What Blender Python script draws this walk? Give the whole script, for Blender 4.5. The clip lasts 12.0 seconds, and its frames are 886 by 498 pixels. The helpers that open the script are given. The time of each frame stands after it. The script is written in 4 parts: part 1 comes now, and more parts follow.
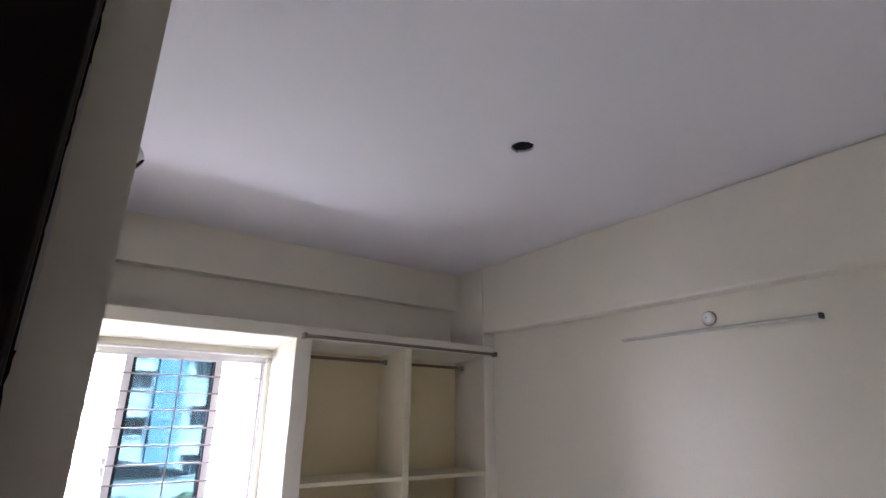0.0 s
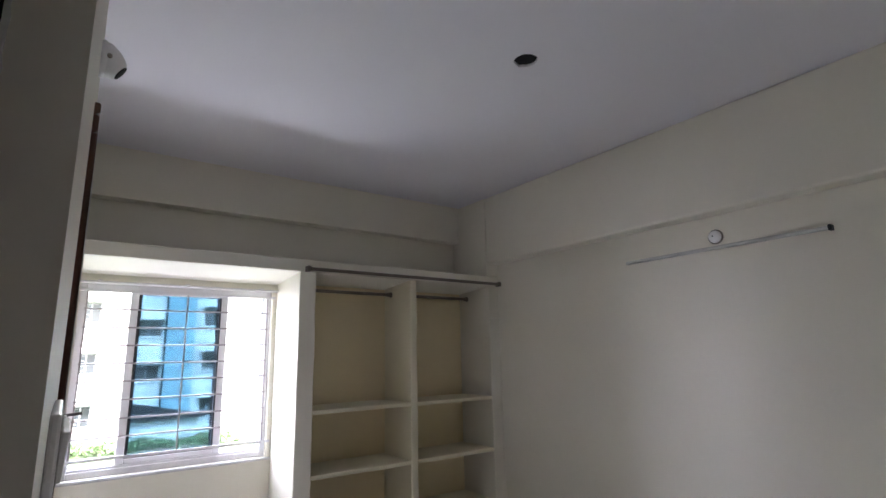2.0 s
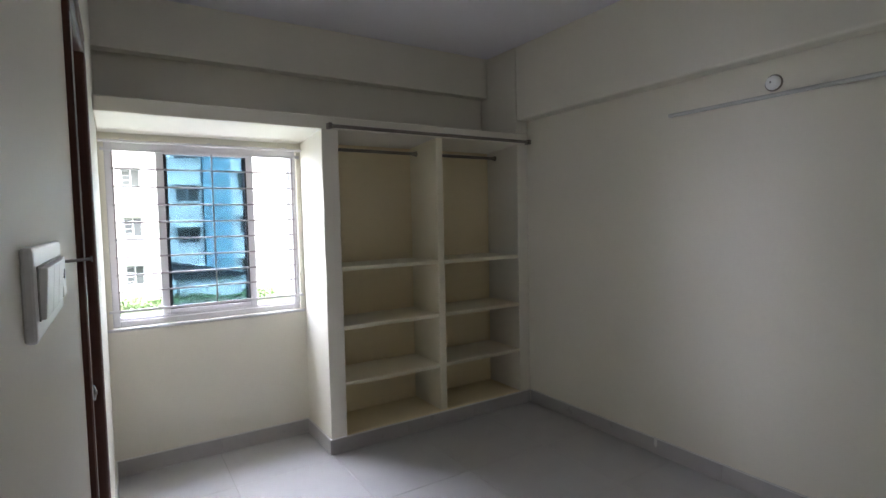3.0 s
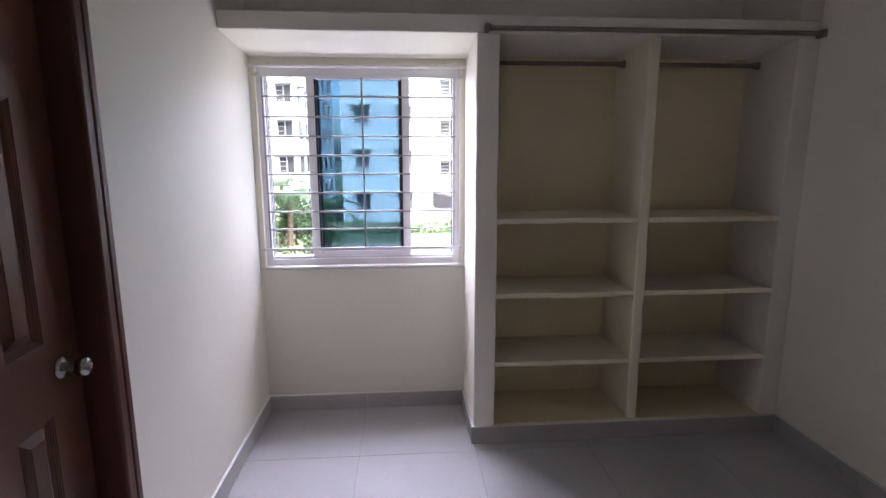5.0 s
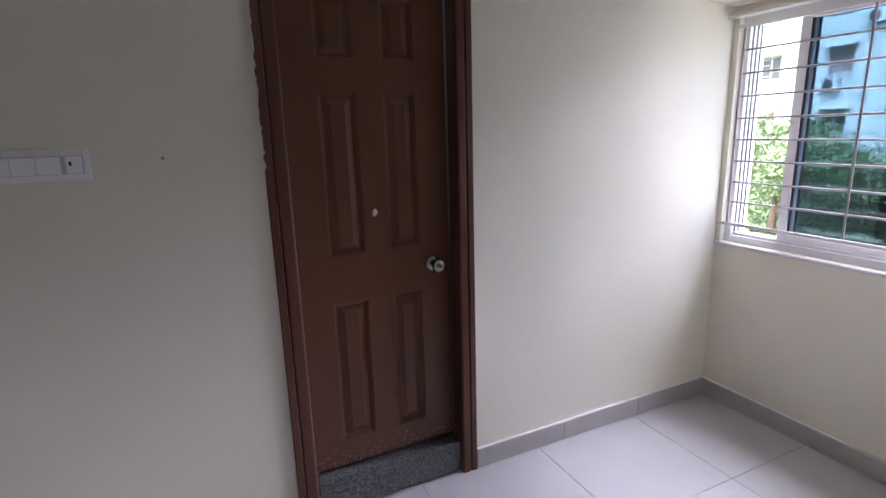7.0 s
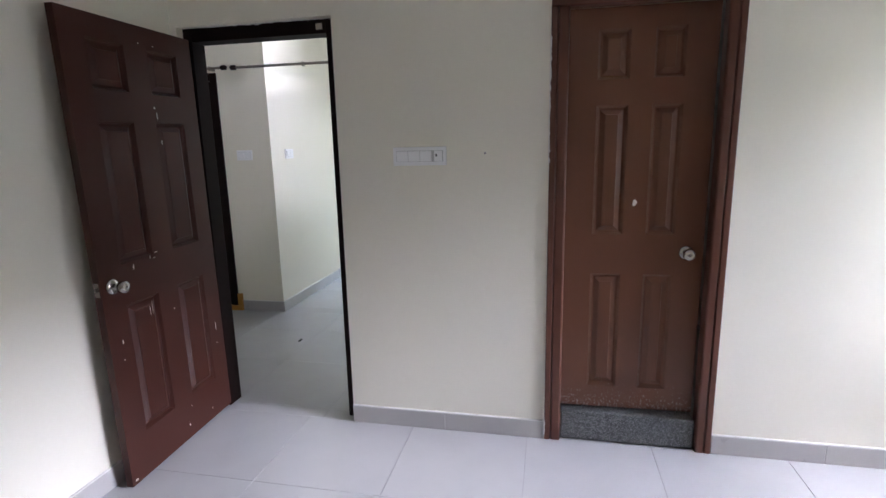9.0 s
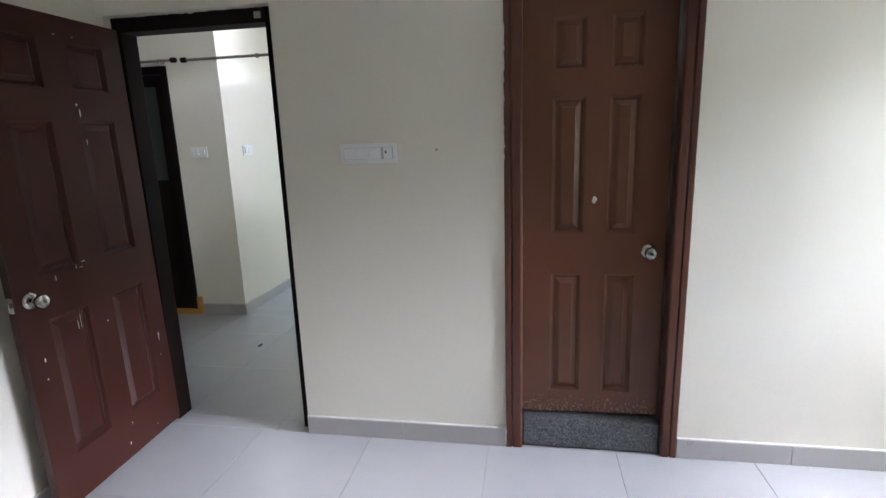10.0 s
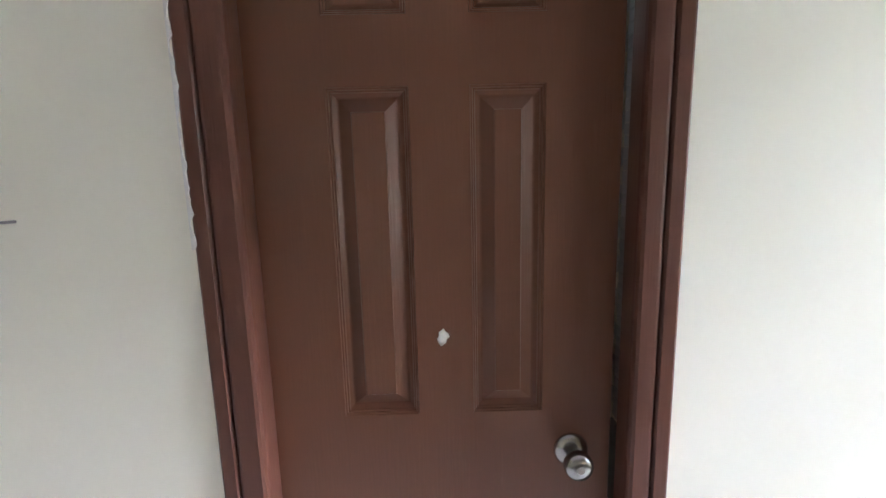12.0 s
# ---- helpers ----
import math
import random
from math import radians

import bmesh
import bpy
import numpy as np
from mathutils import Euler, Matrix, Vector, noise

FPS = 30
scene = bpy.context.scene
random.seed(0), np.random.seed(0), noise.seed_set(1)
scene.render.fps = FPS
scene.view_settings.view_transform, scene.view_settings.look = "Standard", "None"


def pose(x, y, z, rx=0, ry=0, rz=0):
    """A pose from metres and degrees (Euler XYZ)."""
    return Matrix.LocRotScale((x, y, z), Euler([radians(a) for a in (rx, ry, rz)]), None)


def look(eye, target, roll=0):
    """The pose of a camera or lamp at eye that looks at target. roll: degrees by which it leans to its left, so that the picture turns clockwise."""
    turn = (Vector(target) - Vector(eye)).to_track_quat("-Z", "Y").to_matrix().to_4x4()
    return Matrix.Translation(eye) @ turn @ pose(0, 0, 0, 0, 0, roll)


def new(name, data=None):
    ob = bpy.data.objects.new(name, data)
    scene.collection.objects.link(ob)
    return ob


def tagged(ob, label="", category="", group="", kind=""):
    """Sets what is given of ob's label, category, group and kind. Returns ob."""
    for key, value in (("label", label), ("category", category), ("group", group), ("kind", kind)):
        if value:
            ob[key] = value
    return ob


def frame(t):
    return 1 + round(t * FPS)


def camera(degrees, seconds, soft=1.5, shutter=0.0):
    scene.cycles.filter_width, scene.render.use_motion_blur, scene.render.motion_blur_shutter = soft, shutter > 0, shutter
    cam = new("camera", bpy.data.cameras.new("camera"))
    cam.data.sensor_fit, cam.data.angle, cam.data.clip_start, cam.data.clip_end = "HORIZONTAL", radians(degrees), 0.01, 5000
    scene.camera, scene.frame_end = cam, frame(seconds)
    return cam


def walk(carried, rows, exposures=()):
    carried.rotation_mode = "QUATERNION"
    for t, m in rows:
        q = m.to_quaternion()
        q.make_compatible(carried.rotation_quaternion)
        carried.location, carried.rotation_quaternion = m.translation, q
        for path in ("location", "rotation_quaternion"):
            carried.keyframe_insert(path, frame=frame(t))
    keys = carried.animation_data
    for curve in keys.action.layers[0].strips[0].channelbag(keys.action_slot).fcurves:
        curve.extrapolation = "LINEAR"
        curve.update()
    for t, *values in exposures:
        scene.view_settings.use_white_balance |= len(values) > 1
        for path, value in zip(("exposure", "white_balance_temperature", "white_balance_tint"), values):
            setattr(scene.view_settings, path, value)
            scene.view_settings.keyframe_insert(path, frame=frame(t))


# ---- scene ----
cam = camera(81.5, 12.0)
PATH = [
    (0, (-0.017, -3.697, 1.592), (1.097, -2.153, 2.213), 0.6),
    (0.5, (-0.030, -3.715, 1.596), (1.05, -2.323, 2.546), -0.0),
    (1, (-0.024, -3.697, 1.596), (1.069, -2.382, 2.645), -0.6),
    (1.5, (-0.005, -3.663, 1.564), (1.115, -2.233, 2.409), -0.4),
    (2, (0.008, -3.632, 1.517), (1.155, -2.042, 1.923), -1.2),
    (2.5, (0.033, -3.612, 1.49), (1.171, -1.961, 1.484), -1.0),
    (2.7, (0.040, -3.603, 1.485), (1.151, -1.939, 1.43), -1.0),
    (4.3, (0.5, -3.186, 1.485), (1.164, -1.328, 1.158), -1.3),
    (4.5, (0.586, -3.129, 1.487), (1.122, -1.231, 1.16), -0.7),
    (5, (0.821, -2.948, 1.495), (0.97, -0.984, 1.147), -0.1),
    (5.5, (0.996, -2.704, 1.495), (0.841, -0.741, 1.143), -0.8),
    (6, (1.229, -2.541, 1.489), (0.34, -0.797, 1.078), -0.4),
    (6.5, (1.513, -2.47, 1.506), (0.105, -1.108, 1.102), -2.0),
    (7, (1.801, -2.444, 1.49), (0.037, -1.615, 1.042), -1.6),
    (7.5, (2.012, -2.365, 1.507), (0.083, -2.058, 1.077), -1.8),
    (7.7, (2.084, -2.347, 1.499), (0.136, -2.234, 1.061), -1.2),
    (9.3, (2.453, -2.217, 1.461), (0.533, -2.627, 1.077), -1.3),
    (9.5, (2.442, -2.204, 1.459), (0.52, -2.589, 1.065), -1.4),
    (10, (2.274, -2.129, 1.48), (0.347, -2.462, 1.059), -1.9),
    (10.5, (1.989, -2.041, 1.474), (0.045, -2.217, 1.041), -1.6),
    (11, (1.61, -2.002, 1.519), (-0.341, -2.066, 1.082), -1.6),
    (11.5, (1.215, -1.91, 1.524), (-0.745, -1.901, 1.126), -1.6),
    (12, (0.819, -1.841, 1.527), (-1.145, -1.849, 1.149), -1.4),
]
# how the clip's camera brightens and darkens and tints its picture: seconds, stops, kelvin, tint
EXPOSURES = [(0.0, 4.46, 6200, 14), (1.0, 5.01, 6310, 5), (1.6, 4.41, 6150, 15), (2.0, 4.01, 6100, 9), (2.5, 3.88, 6150, 3), (4.5, 3.51, 6020, 16), (5.0, 3.49, 6000, 18), (5.5, 3.07, 5850, 17), (6.0, 2.86, 5850, 14), (6.5, 3.21, 5880, 14), (7.5, 4.04, 6170, 16), (9.5, 4.47, 6050, 6), (10.5, 4.46, 6050, 3), (11.0, 4.34, 6050, 2), (11.5, 4.54, 5850, 4), (12.0, 5.14, 6050, 4)]
walk(cam, [(t, look(eye, aim, roll)) for t, eye, aim, roll in PATH], EXPOSURES)

# ---------------------------------------------------------------- light
world = bpy.data.worlds.new("overcast_sky")
scene.world = world
world.use_nodes = True
wn = world.node_tree
sky = wn.nodes.new("ShaderNodeTexSky")
sky.sky_type = "NISHITA"
sky.sun_disc = False
sky.sun_elevation, sky.sun_rotation = radians(52), radians(160)
sky.air_density, sky.dust_density = 1.0, 4.0
wn.links.new(sky.outputs[0], wn.nodes["Background"].inputs[0])
wn.nodes["Background"].inputs[1].default_value = 0.11

sun_data = bpy.data.lights.new("sun", "SUN")
sun_data.energy, sun_data.angle, sun_data.color = 1.0, radians(14), (1.0, 0.96, 0.9)
sun = new("sun", sun_data)
sun.matrix_world = look((0, 0, 0), (-math.sin(radians(160)) * math.cos(radians(52)), -math.cos(radians(160)) * math.cos(radians(52)), -math.sin(radians(52))))


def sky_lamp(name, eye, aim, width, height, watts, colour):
    """Stands in for the bright overcast sky, or for light off the ground, before an opening."""
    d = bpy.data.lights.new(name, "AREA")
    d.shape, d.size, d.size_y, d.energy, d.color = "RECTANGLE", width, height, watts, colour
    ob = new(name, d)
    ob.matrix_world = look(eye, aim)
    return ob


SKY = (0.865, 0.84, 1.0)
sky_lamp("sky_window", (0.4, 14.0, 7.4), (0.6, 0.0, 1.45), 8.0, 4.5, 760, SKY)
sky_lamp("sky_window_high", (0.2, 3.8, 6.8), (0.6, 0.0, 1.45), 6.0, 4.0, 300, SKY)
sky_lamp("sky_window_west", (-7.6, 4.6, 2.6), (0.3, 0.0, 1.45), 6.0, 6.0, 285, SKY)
sky_lamp("ground_bounce_low", (0.585, 0.46, 0.72), (0.585, 0.0, 1.43), 1.1, 0.36, 1.4, SKY)  # added lamp below the sill, stands in for light thrown up off the ground
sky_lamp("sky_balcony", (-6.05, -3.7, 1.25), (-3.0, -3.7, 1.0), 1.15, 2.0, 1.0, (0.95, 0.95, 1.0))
# added lamp in an unseen opening, brightens the tiles behind the bathroom door
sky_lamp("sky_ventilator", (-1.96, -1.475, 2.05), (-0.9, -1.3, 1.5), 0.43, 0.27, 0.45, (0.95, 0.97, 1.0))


# ---------------------------------------------------------------- materials
def surface(name, colour, rough=0.6, metal=0.0, vary=0.06, scale=3.0, fine=120.0, bump=0.1, specular=0.5, rough_vary=0.08, island=0.0, grain=1.0):
    """A painted or natural surface with stains at one scale and grain at another."""
    m = bpy.data.materials.new(name)
    m.use_nodes = True
    nt = m.node_tree
    nd, ln = nt.nodes, nt.links
    b = nd["Principled BSDF"]
    b.inputs["Metallic"].default_value = metal
    b.inputs["Specular IOR Level"].default_value = specular
    co = nd.new("ShaderNodeTexCoord")
    big = nd.new("ShaderNodeTexNoise")
    big.inputs["Scale"].default_value, big.inputs["Detail"].default_value = scale, 5
    small = nd.new("ShaderNodeTexNoise")
    small.inputs["Scale"].default_value, small.inputs["Detail"].default_value = fine, 3
    along = nd.new("ShaderNodeMapping")
    along.inputs["Scale"].default_value = (1, 1, grain)
    ln.new(co.outputs["Object"], along.inputs["Vector"])
    ln.new(co.outputs["Object"], big.inputs["Vector"])
    ln.new(along.outputs[0], small.inputs["Vector"])
    mix = nd.new("ShaderNodeMath")
    mix.operation = "MULTIPLY_ADD"
    ln.new(small.outputs["Fac"], mix.inputs[0])
    mix.inputs[1].default_value = 0.35
    ln.new(big.outputs["Fac"], mix.inputs[2])
    ramp = nd.new("ShaderNodeMapRange")
    ramp.inputs["From Min"].default_value, ramp.inputs["From Max"].default_value = 0.35, 1.0
    ramp.inputs["To Min"].default_value, ramp.inputs["To Max"].default_value = 1 - vary, 1 + vary * 0.6
    ln.new(mix.outputs[0], ramp.inputs["Value"])
    last = ramp.outputs[0]
    if island:
        info = nd.new("ShaderNodeObjectInfo")
        ir = nd.new("ShaderNodeMapRange")
        ir.inputs["To Min"].default_value, ir.inputs["To Max"].default_value = 1 - island, 1 + island
        ln.new(info.outputs["Random"], ir.inputs["Value"])
        mul = nd.new("ShaderNodeMath")
        mul.operation = "MULTIPLY"
        ln.new(last, mul.inputs[0])
        ln.new(ir.outputs[0], mul.inputs[1])
        last = mul.outputs[0]
    tint = nd.new("ShaderNodeMix")
    tint.data_type, tint.blend_type = "RGBA", "MULTIPLY"
    tint.inputs["Factor"].default_value = 1
    tint.inputs[6].default_value = (*colour, 1)
    ln.new(last, tint.inputs[7])
    ln.new(tint.outputs[2], b.inputs["Base Color"])
    rr = nd.new("ShaderNodeMapRange")
    rr.inputs["To Min"].default_value, rr.inputs["To Max"].default_value = max(0.02, rough - rough_vary), min(1, rough + rough_vary)
    ln.new(big.outputs["Fac"], rr.inputs["Value"])
    ln.new(rr.outputs[0], b.inputs["Roughness"])
    if bump:
        bp = nd.new("ShaderNodeBump")
        bp.inputs["Strength"].default_value, bp.inputs["Distance"].default_value = bump, 0.004
        ln.new(mix.outputs[0], bp.inputs["Height"])
        ln.new(bp.outputs[0], b.inputs["Normal"])
    return m


def scuffed_paint(name, colour, worn, z_low=0.35, rough=0.36):
    """Brown door paint with fine grain, small flecks of lost paint, and wear by water along its foot."""
    m = surface(name, colour, rough, vary=0.16, scale=4, fine=240, bump=0.3, rough_vary=0.1, specular=0.42, grain=0.05)
    nt = m.node_tree
    nd, ln = nt.nodes, nt.links
    b = nd["Principled BSDF"]
    base = b.inputs["Base Color"].links[0].from_socket
    co = nd.new("ShaderNodeTexCoord")
    spots = nd.new("ShaderNodeTexNoise")
    spots.inputs["Scale"].default_value, spots.inputs["Detail"].default_value, spots.inputs["Roughness"].default_value = 95, 6, 0.7
    stretch = nd.new("ShaderNodeMapping")
    stretch.inputs["Scale"].default_value = (1, 1, 0.7)
    ln.new(co.outputs["Object"], stretch.inputs["Vector"])
    ln.new(stretch.outputs[0], spots.inputs["Vector"])
    split = nd.new("ShaderNodeSeparateXYZ")
    ln.new(co.outputs["Object"], split.inputs[0])
    low = nd.new("ShaderNodeMapRange")
    low.inputs["From Min"].default_value, low.inputs["From Max"].default_value = z_low, 0.0
    low.inputs["To Min"].default_value, low.inputs["To Max"].default_value = 0.0, 0.22
    ln.new(split.outputs["Z"], low.inputs["Value"])
    add = nd.new("ShaderNodeMath")
    add.operation = "ADD"
    ln.new(spots.outputs["Fac"], add.inputs[0])
    ln.new(low.outputs[0], add.inputs[1])
    cut = nd.new("ShaderNodeMapRange")
    cut.inputs["From Min"].default_value, cut.inputs["From Max"].default_value = 0.73, 0.79
    cut.inputs["To Max"].default_value = 0.75
    ln.new(add.outputs[0], cut.inputs["Value"])
    mx = nd.new("ShaderNodeMix")
    mx.data_type = "RGBA"
    mx.inputs[7].default_value = (*worn, 1)
    ln.new(cut.outputs[0], mx.inputs["Factor"])
    ln.new(base, mx.inputs[6])
    ln.new(mx.outputs[2], b.inputs["Base Color"])
    return m


def speckled(name, dark, light, scale=260, rough=0.35):
    """Granite with fine crystals."""
    m = surface(name, dark, rough, vary=0.3, scale=9, fine=200, bump=0.05)
    nt = m.node_tree
    nd, ln = nt.nodes, nt.links
    b = nd["Principled BSDF"]
    base = b.inputs["Base Color"].links[0].from_socket
    co = nd.new("ShaderNodeTexCoord")
    v = nd.new("ShaderNodeTexVoronoi")
    v.inputs["Scale"].default_value = scale
    ln.new(co.outputs["Object"], v.inputs["Vector"])
    sp = nd.new("ShaderNodeSeparateColor")
    ln.new(v.outputs["Color"], sp.inputs[0])
    cut = nd.new("ShaderNodeMapRange")
    cut.inputs["From Min"].default_value, cut.inputs["From Max"].default_value = 0.62, 0.8
    ln.new(sp.outputs[0], cut.inputs["Value"])
    mx = nd.new("ShaderNodeMix")
    mx.data_type = "RGBA"
    mx.inputs[7].default_value = (*light, 1)
    ln.new(cut.outputs[0], mx.inputs["Factor"])
    ln.new(base, mx.inputs[6])
    ln.new(mx.outputs[2], b.inputs["Base Color"])
    return m


def tinted_glass(name, colour):
    """Sheet glass that tints what is seen through it and mirrors a little."""
    m = bpy.data.materials.new(name)
    m.use_nodes = True
    nt = m.node_tree
    nd, ln = nt.nodes, nt.links
    nd.remove(nd["Principled BSDF"])
    see, shine, both, fres = nd.new("ShaderNodeBsdfTransparent"), nd.new("ShaderNodeBsdfGlossy"), nd.new("ShaderNodeMixShader"), nd.new("ShaderNodeFresnel")
    see.inputs[0].default_value = (*colour, 1)
    shine.inputs["Roughness"].default_value = 0.02
    fres.inputs["IOR"].default_value = 1.45
    ln.new(fres.outputs[0], both.inputs[0])
    ln.new(see.outputs[0], both.inputs[1])
    ln.new(shine.outputs[0], both.inputs[2])
    ln.new(both.outputs[0], nd["Material Output"].inputs[0])
    return m


WALL = surface("cream_wall_paint", (0.835, 0.795, 0.675), 0.55, vary=0.035, scale=1.6, fine=60, bump=0.10)
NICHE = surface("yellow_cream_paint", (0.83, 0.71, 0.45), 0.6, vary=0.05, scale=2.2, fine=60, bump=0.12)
# cream of the shelf edges, paled further by light on the faces put into colour
SHELF = surface("pale_lit_shelf_paint", (0.83, 0.765, 0.57), 0.6, vary=0.05, scale=2.2, fine=60, bump=0.12)
CEIL = surface("white_ceiling_paint", (0.85, 0.835, 0.86), 0.7, vary=0.025, scale=1.2, fine=70, bump=0.1)
TILE = surface("polished_floor_tile", (0.49, 0.48, 0.47), 0.05, vary=0.05, scale=5, fine=160, bump=0.006, specular=1.0, rough_vary=0.025, island=0.02)
GROUT = surface("grey_grout", (0.37, 0.36, 0.35), 0.85, vary=0.15, scale=9)
SKIRT = surface("grey_skirting_tile", (0.46, 0.44, 0.42), 0.3, vary=0.06, scale=7, fine=150, bump=0.02, island=0.03)
BROWN = scuffed_paint("brown_door_paint", (0.136, 0.055, 0.029), (0.34, 0.28, 0.25), z_low=0.26)
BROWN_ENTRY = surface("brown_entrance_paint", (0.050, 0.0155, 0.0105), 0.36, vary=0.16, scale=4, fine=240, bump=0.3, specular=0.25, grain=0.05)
BROWN_FRAME = surface("brown_frame_paint", (0.108, 0.042, 0.027), 0.38, vary=0.18, scale=6, fine=240, bump=0.25, specular=0.35, grain=0.06)
BLACK_FRAME = surface("dark_stained_frame", (0.014, 0.008, 0.007), 0.6, vary=0.25, scale=8, fine=120, bump=0.15, specular=0.06)
STEEL = surface("brushed_steel", (0.42, 0.40, 0.37), 0.25, metal=1.0, vary=0.08, scale=12, fine=300, bump=0.03)
DULL_STEEL = surface("dull_steel_tube", (0.25, 0.22, 0.19), 0.36, metal=0.85, vary=0.12, scale=12, fine=200, bump=0.03)
UPVC = surface("white_window_profile", (0.68, 0.66, 0.66), 0.35, vary=0.04, scale=5, fine=150, bump=0.01)
GRILLE = surface("grey_white_grille_paint", (0.32, 0.29, 0.29), 0.4, vary=0.1, scale=12, fine=150, bump=0.04)
RUBBER = surface("black_gasket", (0.02, 0.02, 0.022), 0.6, vary=0.2, scale=20)
BLUE_GLASS = tinted_glass("blue_tinted_glass", (0.525, 0.615, 0.67))
PLASTIC = surface("white_switch_plastic", (0.90, 0.895, 0.88), 0.32, vary=0.02, scale=20, fine=300, bump=0.01)
# white plastic greyed: the shade in the gaps round the switches, as colour
SHADE_PLASTIC = surface("gap_shade_plastic", (0.55, 0.54, 0.52), 0.5, vary=0.05, scale=20)
GRANITE = speckled("grey_granite", (0.058, 0.06, 0.058), (0.25, 0.255, 0.25), scale=330)
# black for the shade inside holes, put into colour, and for the floor scrap
BLACK = surface("hole_shade_and_scrap_black", (0.008, 0.008, 0.008), 0.9, vary=0.2, scale=20)
CHIP = surface("bare_white_putty", (0.74, 0.72, 0.68), 0.85, vary=0.12, scale=40, fine=220, bump=0.4)
WHITE_BATH = surface("grey_bath_tile", (0.55, 0.56, 0.56), 0.2, vary=0.06, scale=10, island=0.06)
FROSTED = surface("dark_frosted_pane", (0.018, 0.026, 0.026), 0.5, vary=0.2, scale=3)
# greyer than the switch plastic, so the tube stands out from the wall
TUBE_PLASTIC = surface("greyish_tube_plastic", (0.62, 0.61, 0.56), 0.4, vary=0.12, scale=14, fine=200, bump=0.03)
ORANGE = surface("orange_wood_strip", (0.52, 0.24, 0.035), 0.5, vary=0.2, scale=12)
FACADE = surface("white_facade_paint", (0.68, 0.68, 0.67), 0.8, vary=0.10, scale=0.35, fine=8, bump=0.1)
FACADE_PINK = surface("pale_pink_facade_paint", (0.74, 0.66, 0.62), 0.8, vary=0.12, scale=0.35, fine=8, bump=0.1)
FACADE_BLUE = surface("pale_blue_cladding", (0.26, 0.42, 0.50), 0.7, vary=0.08, scale=0.5, fine=8)
WIN_DARK = surface("dark_window_pane", (0.05, 0.055, 0.06), 0.12, vary=0.3, scale=1.5)
WIN_TRIM = surface("grey_window_trim", (0.42, 0.42, 0.43), 0.5, vary=0.1, scale=3)
CURTAIN = surface("dull_red_curtain", (0.28, 0.17, 0.16), 0.9, vary=0.3, scale=3)
ROOF_DARK = surface("dark_sheet_roof", (0.035, 0.032, 0.035), 0.85, vary=0.2, scale=2)
GRASS = surface("lawn", (0.11, 0.14, 0.075), 0.9, vary=0.5, scale=0.6, fine=9, bump=0.6)
LEAF = surface("green_leaf", (0.20, 0.28, 0.13), 0.55, vary=0.45, scale=1.2, fine=20, bump=0.1)
LEAF_DARK = surface("dark_green_leaf", (0.085, 0.14, 0.06), 0.5, vary=0.45, scale=1.2, fine=20, bump=0.1)
BARK = surface("brown_bark", (0.14, 0.10, 0.07), 0.9, vary=0.4, scale=6, fine=40, bump=0.8)


# ---------------------------------------------------------------- builders
def rbox(bm, x0, x1, y0, y1, z0, z1, bev=0.0, seg=2):
    vs = [bm.verts.new((x, y, z)) for z in (z0, z1) for y in (y0, y1) for x in (x0, x1)]
    fs = [bm.faces.new([vs[i] for i in q]) for q in ((0, 2, 3, 1), (4, 5, 7, 6), (0, 1, 5, 4), (2, 6, 7, 3), (0, 4, 6, 2), (1, 3, 7, 5))]
    if bev:
        es = list({e for f in fs for e in f.edges})
        bmesh.ops.bevel(bm, geom=es, offset=bev, segments=seg, affect="EDGES", profile=0.5)
    return bm


def block(x0, x1, y0, y1, z0, z1, bev=0.0, seg=2):
    return rbox(bmesh.new(), x0, x1, y0, y1, z0, z1, bev, seg)


def plaster_block(x0, x1, y0, y1, z0, z1, bev=0.006, amp=0.0018, step=0.12):
    """A hand-plastered slab: soft arrises and a slightly wavy line."""
    bm = block(x0, x1, y0, y1, z0, z1, bev)
    for _ in range(4):
        long_edges = [e for e in bm.edges if e.calc_length() > step * 2]
        if not long_edges:
            break
        bmesh.ops.subdivide_edges(bm, edges=long_edges, cuts=1, use_grid_fill=True)
    for v in bm.verts:
        v.co += Vector((noise.noise(v.co * 4.1), noise.noise(v.co * 4.1 + Vector((9, 0, 0))), noise.noise(v.co * 4.1 + Vector((0, 9, 0))))) * amp
    return bm


def tube(bm, a, b, r, n=10, r2=None):
    a, b = Vector(a), Vector(b)
    d = b - a
    m = Matrix.Translation((a + b) / 2) @ d.to_track_quat("Z", "Y").to_matrix().to_4x4()
    bmesh.ops.create_cone(bm, cap_ends=True, segments=n, radius1=r, radius2=r if r2 is None else r2, depth=d.length, matrix=m)
    return bm


def lathe(profile, n=24, m=None):
    """Turns (radius, height) pairs round z."""
    bm = bmesh.new()
    rings = [[bm.verts.new((r * math.cos(2 * math.pi * k / n), r * math.sin(2 * math.pi * k / n), h)) for k in range(n)] for r, h in profile]
    for p, q in zip(rings, rings[1:]):
        for k in range(n):
            bm.faces.new((p[k], p[(k + 1) % n], q[(k + 1) % n], q[k]))
    bm.faces.new(rings[0][::-1])
    bm.faces.new(rings[-1])
    for f in bm.faces:
        f.smooth = True
    if m:
        bm.transform(m)
    return bm


